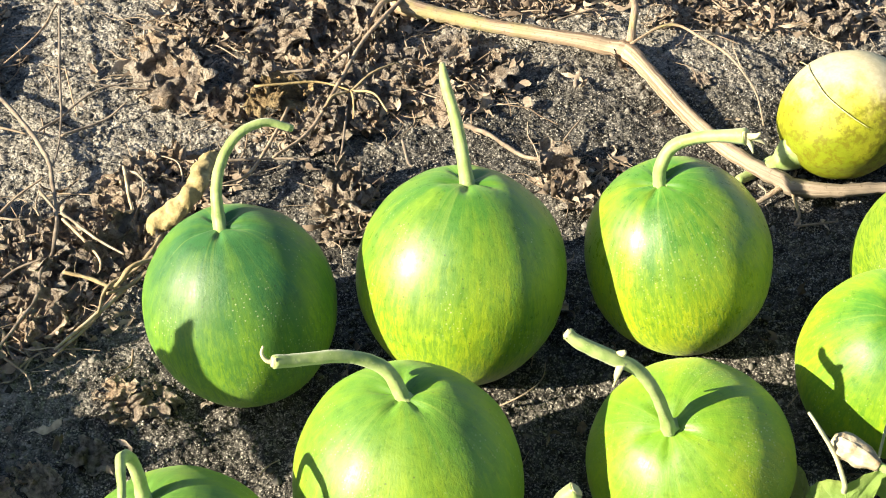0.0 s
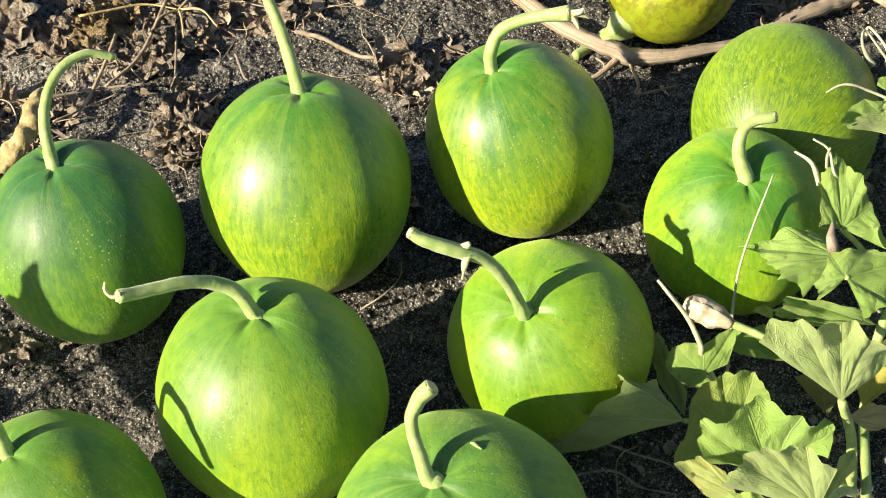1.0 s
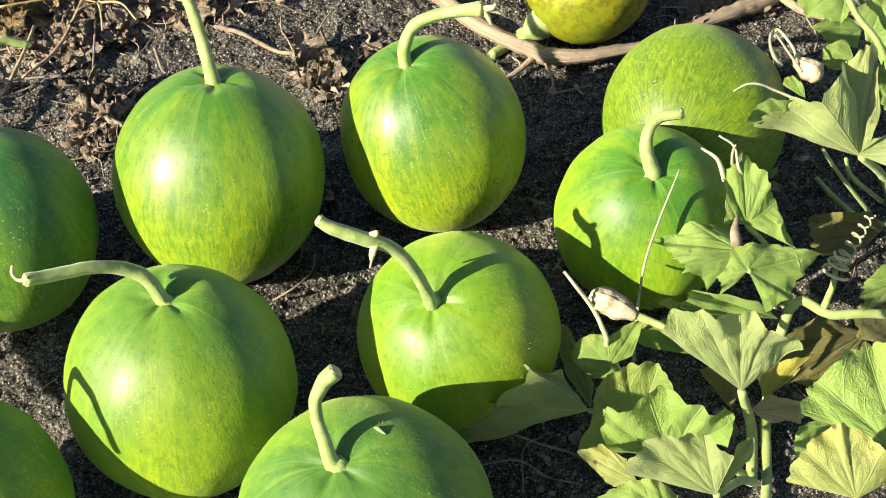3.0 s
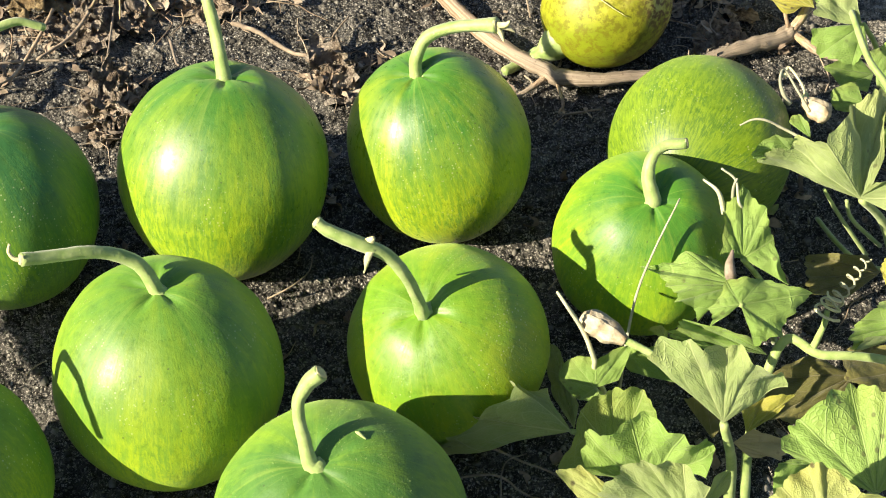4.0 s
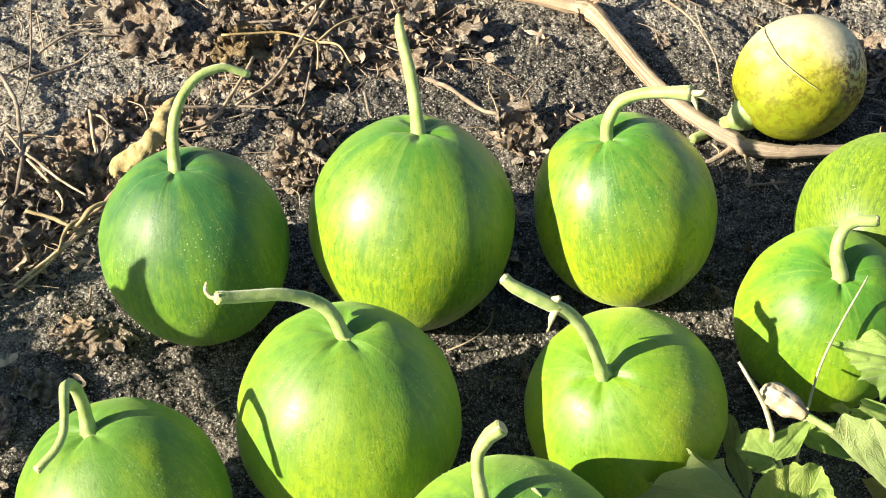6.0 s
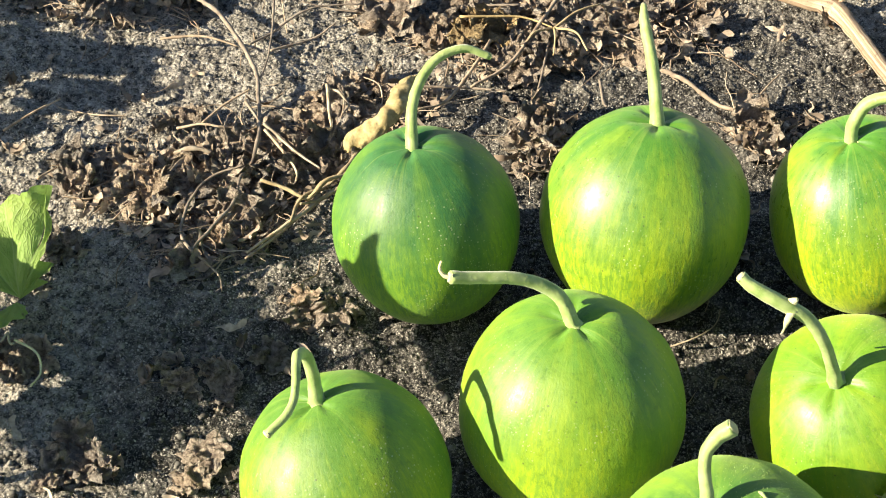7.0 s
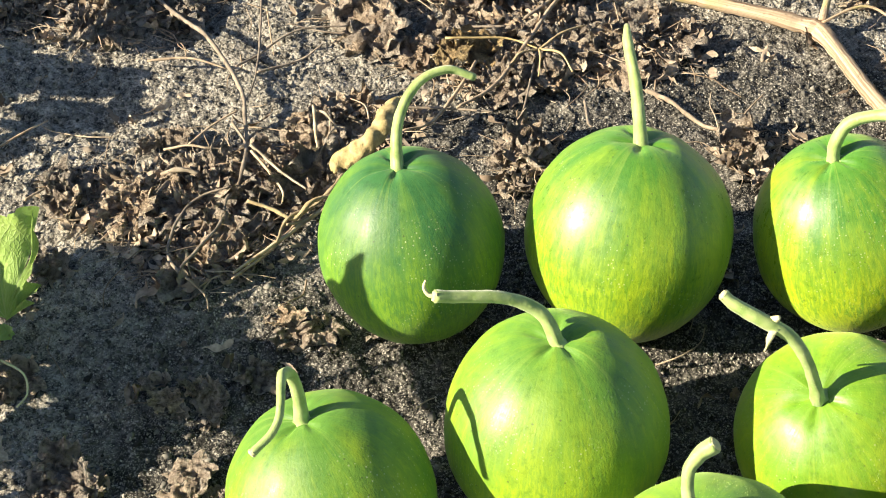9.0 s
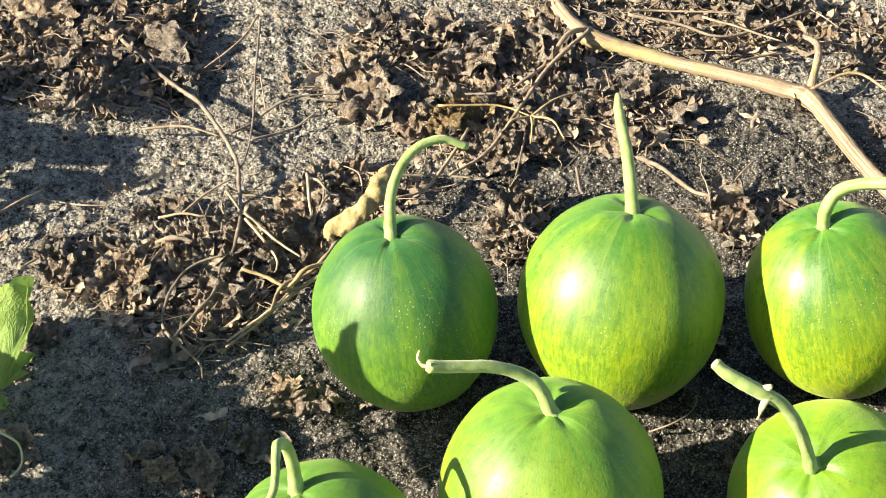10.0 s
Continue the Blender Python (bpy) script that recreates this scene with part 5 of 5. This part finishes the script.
def island_material(name, dark, light, rough=0.9):
    m, t, b = material(name, rough, 0.25)
    isl = node(t, "ShaderNodeNewGeometry").outputs["Random Per Island"]
    co = node(t, "ShaderNodeTexCoord").outputs["Object"]
    col = mixed(t, isl, dark, light)
    col = mixed(t, ramp(t, grain(t, co, 250, 4), (0.35, (0.5, 0.5, 0.5)), (0.65, (0, 0, 0))), col, tuple(0.5 * c for c in dark))
    t.links.new(col, b.inputs["Base Color"])
    return m


strewn("soil_clods", 16000, clod, island_material("clod", (0.025, 0.024, 0.022), (0.30, 0.283, 0.25)), "small crumbs of dark soil", "soil")
strewn("grit", 30000, grit, island_material("grit", (0.12, 0.113, 0.10), (0.70, 0.67, 0.60)), "pale sand grains and grit on the soil", "grit", seed=4)
strewn("leaf_scraps", 420, flake, island_material("scrap", (0.18, 0.135, 0.10), (0.48, 0.395, 0.31)), "torn brown scraps of dead leaves", "leaf litter", SPOTS, 5)
strewn("leaf_scraps", 160, flake, bpy.data.materials["scrap"], "scattered brown scraps of dead leaves", "leaf litter", None, 8)
strewn("leaf_shreds", 1500, ribbon, island_material("shred", (0.20, 0.15, 0.11), (0.58, 0.475, 0.365)), "curled shreds of dry leaf and bark", "leaf litter", SPOTS, 12)
strewn("leaf_shreds", 180, ribbon, bpy.data.materials["shred"], "scattered curled shreds of dry leaf", "leaf litter", None, 13)
strewn("dead_tendrils", 1500, straw, island_material("straw", (0.26, 0.19, 0.13), (0.58, 0.48, 0.36)), "thin tangled dead tendrils", "leaf litter", SPOTS, 6)
strewn("dead_tendrils", 130, straw, bpy.data.materials["straw"], "thin scattered dead tendrils", "leaf litter", None, 9)


def dry_twig(line, r, z=0.010, label="thin dry brown vine twig lying on the soil"):
    o = Vector((line[0][0], line[0][1], 0))
    pts = [Vector((x, y, max(lumps(x, y), 0) + z + 0.004 * math.sin(3.1 * k + x * 40))) - o for k, (x, y) in enumerate(line)]
    r *= 0.68
    pts = [p + Vector((0.0008 * noise.noise(p * 60 + o * 9), 0.0008 * noise.noise(p * 60 + o * 5 + Vector((7, 0, 0))), 0)) for p in spline(pts, 3)]
    v, f = tube(pts, [r, r * 0.95, r * 0.8, r * 0.6], 8, 0.10, 0.45, 3)
    ob = new("dry_twig", mesh_from("dry_twig", v, f, DRY_TWIG))
    ob.location = o
    return tagged(ob, label, "twig", "dry vine twigs")


dry_twig([(-0.475, 0.485), (-0.430, 0.445), (-0.386, 0.405), (-0.353, 0.377), (-0.322, 0.339), (-0.303, 0.311), (-0.291, 0.286), (-0.279, 0.241), (-0.271, 0.213), (-0.272, 0.185), (-0.274, 0.161), (-0.273, 0.137), (-0.280, 0.106), (-0.292, 0.075)], 0.0031, 0.018)
dry_twig([(-0.330, 0.520), (-0.313, 0.435), (-0.298, 0.366), (-0.292, 0.325), (-0.289, 0.288)], 0.0020, 0.018)
dry_twig([(-0.400, 0.341), (-0.360, 0.345), (-0.325, 0.341)], 0.0020, 0.012)
dry_twig([(-0.312, 0.336), (-0.298, 0.361), (-0.268, 0.394), (-0.222, 0.411)], 0.0017, 0.018)
dry_twig([(-0.291, 0.332), (-0.261, 0.363), (-0.242, 0.385)], 0.0017, 0.014)
dry_twig([(-0.303, 0.418), (-0.284, 0.363)], 0.0013, 0.020)
dry_twig([(-0.326, 0.227), (-0.313, 0.252), (-0.293, 0.272)], 0.0017, 0.020)
dry_twig([(-0.346, 0.218), (-0.326, 0.219), (-0.309, 0.219), (-0.291, 0.224)], 0.0018, 0.022)
dry_twig([(-0.294, 0.255), (-0.279, 0.241)], 0.0021, 0.020)
dry_twig([(-0.502, 0.201), (-0.481, 0.221), (-0.464, 0.245)], 0.0016, 0.012)
dry_twig([(-0.445, 0.137), (-0.436, 0.158)], 0.0018, 0.014)
dry_twig([(-0.289, 0.071), (-0.306, 0.094), (-0.310, 0.127), (-0.301, 0.163), (-0.275, 0.177)], 0.0022, 0.018)
dry_twig([(-0.211, 0.162), (-0.225, 0.119), (-0.248, 0.077)], 0.0022)
dry_twig([(-0.520, 0.560), (-0.547, 0.455), (-0.568, 0.415), (-0.62, 0.38)], 0.0042)
dry_twig([(-0.285, 0.071), (-0.267, 0.061), (-0.256, 0.038)], 0.0014)
dry_twig([(-0.094, 0.370), (-0.118, 0.294), (-0.143, 0.267)], 0.0022, 0.02)
dry_twig([(-0.161, 0.303), (-0.105, 0.313), (-0.069, 0.308)], 0.0020, 0.02)
dry_twig([(-0.043, 0.390), (-0.042, 0.321), (-0.049, 0.244)], 0.0016, 0.018)
dry_twig([(0.036, 0.569), (0.087, 0.567), (0.137, 0.563), (0.214, 0.620)], 0.0024, 0.02)
dry_twig([(0.109, 0.585), (0.143, 0.570), (0.188, 0.552)], 0.0020, 0.02)
dry_twig([(0.036, 0.575), (0.057, 0.592), (0.142, 0.596)], 0.0018, 0.02)
dry_twig([(0.145, 0.514), (0.188, 0.544)], 0.0018, 0.02)
dry_twig([(0.062, 0.372), (0.085, 0.360), (0.117, 0.341), (0.143, 0.325), (0.154, 0.289)], 0.0032, 0.006)
dry_twig([(0.143, 0.328), (0.150, 0.345), (0.168, 0.380)], 0.0017, 0.012)
dry_twig([(-0.216, 0.295), (-0.206, 0.258), (-0.211, 0.234)], 0.0016, 0.02)
dry_twig([(-0.204, 0.414), (-0.248, 0.412), (-0.281, 0.411)], 0.0015)
dry_twig([(-0.163, 0.590), (-0.135, 0.525)], 0.0020)
dry_twig([(0.001, 0.545), (-0.020, 0.500), (-0.037, 0.465), (-0.069, 0.349), (-0.10, 0.30)], 0.0030, 0.024)
dry_twig([(-0.076, 0.433), (-0.130, 0.429), (-0.111, 0.410)], 0.0020, 0.02)
dry_twig([(-0.339, 0.544), (-0.344, 0.489), (-0.372, 0.445)], 0.0016)
dry_twig([(0.010, 0.335), (0.016, 0.310), (0.020, 0.295)], 0.0022, 0.02)
dry_twig([(0.228, -0.101), (0.255, -0.105), (0.283, -0.115), (0.305, -0.133), (0.322, -0.157)], 0.0013, 0.016)
dry_twig([(0.234, -0.127), (0.262, -0.128), (0.281, -0.139), (0.299, -0.154)], 0.0013, 0.012)
dry_twig([(0.261, -0.155), (0.267, -0.124), (0.284, -0.110)], 0.0010, 0.02)


def tan_leaf():
    """The straw-coloured leaf behind one melon: a long buckled strip, rolled along its length."""
    m = dry_material("tan_leaf", (0.22, 0.170, 0.075), (0.50, 0.410, 0.215), 130)
    line = spline([(-0.197, 0.218, 0.012), (-0.190, 0.222, 0.022), (-0.178, 0.227, 0.030), (-0.167, 0.235, 0.036), (-0.158, 0.246, 0.042), (-0.154, 0.262, 0.045), (-0.152, 0.282, 0.042), (-0.150, 0.300, 0.034)], 8)
    o, n, w = line[0], len(line), 15
    verts = []
    for i, p in enumerate(line):
        u = i / (n - 1)
        half = 0.0105 * math.sin(math.pi * (0.10 + 0.84 * u)) ** 0.7 * (1 + 0.22 * math.sin(7 * u + 1))
        d = (line[min(i + 1, n - 1)] - line[max(i - 1, 0)]).normalized()
        a = d.cross(Vector((0.3, -0.4, 0.85))).normalized()
        b = a.cross(d)
        for k in range(w):
            v = 2 * k / (w - 1) - 1
            g = v * 1.5
            q = p * 170 + Vector((v * 1.6, 0, 3))
            verts.append(p - o + a * (math.sin(g) * half + 0.0025 * noise.noise(q * 0.6)) + b * ((1 - math.cos(g)) * half * -0.8 + 0.0040 * noise.noise(q * 0.5) + 0.0030 * abs(noise.noise(q * 1.3)) + 0.0012 * noise.noise(q * 4)))
    faces = [(i * w + k, i * w + k + 1, (i + 1) * w + k + 1, (i + 1) * w + k) for i in range(n - 1) for k in range(w - 1)]
    ob = new("dead_leaf", mesh_from("dead_leaf", verts, faces, m))
    ob.location = o
    tagged(ob, "straw-coloured crumpled dead leaf against a green melon", "dead leaf", "dead leaf litter")


tan_leaf()
STRAW = dry_material("yellow_stalk", (0.28, 0.20, 0.09), (0.54, 0.42, 0.22), 100)
for line in ([(-0.040, 0.400), (-0.020, 0.420), (-0.001, 0.436)], [(-0.126, 0.390), (-0.072, 0.408), (-0.040, 0.400)], [(-0.040, 0.400), (-0.036, 0.380), (-0.035, 0.361)], [(-0.040, 0.400), (-0.019, 0.386), (-0.005, 0.37)], [(-0.040, 0.400), (-0.055, 0.385), (-0.062, 0.370)]):
    ob = dry_twig(line, 0.0017, 0.026, "yellowish dried stalks fanning out over dead leaves")
    ob.data.materials[0] = STRAW

BLEACHED = dry_material("bleached_stalk", (0.28, 0.205, 0.13), (0.58, 0.48, 0.33), 120)
for line, r, z, words in (
        ([(-0.185, 0.220), (-0.189, 0.191), (-0.202, 0.174), (-0.216, 0.152), (-0.221, 0.143), (-0.221, 0.121)], 0.0026, 0.016, "yellowish dried leaf stalk beside a green melon"),
        ([(-0.180, 0.185), (-0.200, 0.168), (-0.213, 0.152), (-0.233, 0.157), (-0.256, 0.161)], 0.0030, 0.020, "yellowish dried leaf stalk beside a green melon"),
        ([(-0.176, 0.178), (-0.190, 0.167), (-0.207, 0.157), (-0.218, 0.144)], 0.0030, 0.014, "yellowish dried leaf stalk beside a green melon"),
        ([(-0.270, 0.227), (-0.256, 0.218), (-0.236, 0.201), (-0.209, 0.180)], 0.0021, 0.022, "bleached dry leaf stalk over dead leaves"),
        ([(-0.268, 0.221), (-0.247, 0.203), (-0.230, 0.180), (-0.227, 0.167)], 0.0020, 0.020, "bleached dry leaf stalk over dead leaves"),
        ([(-0.228, 0.288), (-0.220, 0.260), (-0.213, 0.238), (-0.216, 0.230)], 0.0023, 0.024, "bleached dry leaf stalk over dead leaves"),
        ([(-0.224, 0.286), (-0.214, 0.276), (-0.204, 0.268), (-0.204, 0.251)], 0.0018, 0.024, "bleached dry leaf stalk over dead leaves"),
        ([(-0.342, 0.194), (-0.326, 0.195), (-0.309, 0.196)], 0.0036, 0.014, "split grey dry stalk among dead leaves"),
        ([(-0.206, 0.158), (-0.222, 0.123), (-0.248, 0.084)], 0.0028, 0.012, "thin dry brown vine twig lying on the soil")):
    ob = dry_twig(line, r, z, words)
    ob.data.materials[0] = STRAW if "yellowish" in words else BLEACHED
# large buckled leaves lying on top of the litter
for x, y, size, k in ((-0.215, 0.292, 0.030, 3), (-0.235, 0.285, 0.024, 6), (-0.045, 0.425, 0.036, 1), (-0.020, 0.372, 0.034, 8), (-0.07, 0.455, 0.036, 5), (-0.222, 0.445, 0.050, 6), (-0.197, 0.402, 0.040, 3), (-0.039, 0.383, 0.046, 1), (-0.064, 0.352, 0.034, 12), (-0.119, 0.423, 0.044, 8), (-0.152, 0.393, 0.034, 13), (-0.205, -0.018, 0.024, 3), (-0.118, 0.05, 0.016, 5), (-0.085, 0.36, 0.030, 9),
                      (-0.34, 0.245, 0.028, 10), (-0.365, 0.225, 0.024, 2), (-0.255, 0.205, 0.026, 11), (-0.30, 0.165, 0.026, 4), (-0.245, 0.115, 0.020, 7)):
    dead_leaf(x, y, size, k, 20, 0.008)
for x, y, size, k in ((0.507, 0.367, 0.030, 3), (0.528, 0.384, 0.026, 8), (0.519, 0.358, 0.024, 11), (0.256, 0.542, 0.034, 5), (0.311, 0.549, 0.028, 9), (0.379, 0.490, 0.022, 2), (0.429, 0.531, 0.036, 12), (0.269, 0.309, 0.016, 7), (0.150, 0.300, 0.020, 4), (0.280, 0.455, 0.018, 6)):
    dead_leaf(x, y, size, k, 20, 0.003)
OCHRE = DRY_LEAF.copy()
OCHRE.name = "ochre_leaf"
tint = OCHRE.node_tree.nodes.new("ShaderNodeMix")
tint.data_type, tint.blend_type = "RGBA", "MULTIPLY"
tint.inputs[0].default_value, tint.inputs[7].default_value = 1.0, (1.15, 0.98, 0.62, 1)
bsdf = OCHRE.node_tree.nodes["Principled BSDF"]
OCHRE.node_tree.links.new(bsdf.inputs["Base Color"].links[0].from_socket, tint.inputs[6])
OCHRE.node_tree.links.new(tint.outputs[2], bsdf.inputs["Base Color"])
for x, y, size, k in ((-0.095, 0.398, 0.040, 4), (-0.120, 0.385, 0.030, 10)):
    ob = dead_leaf(x, y, size, k, 15, 0.014)
    ob.data = ob.data.copy()
    ob.data.materials[0] = OCHRE
    tagged(ob, "curled ochre dead melon leaf on brown litter", "dead leaf", "dead leaf litter")
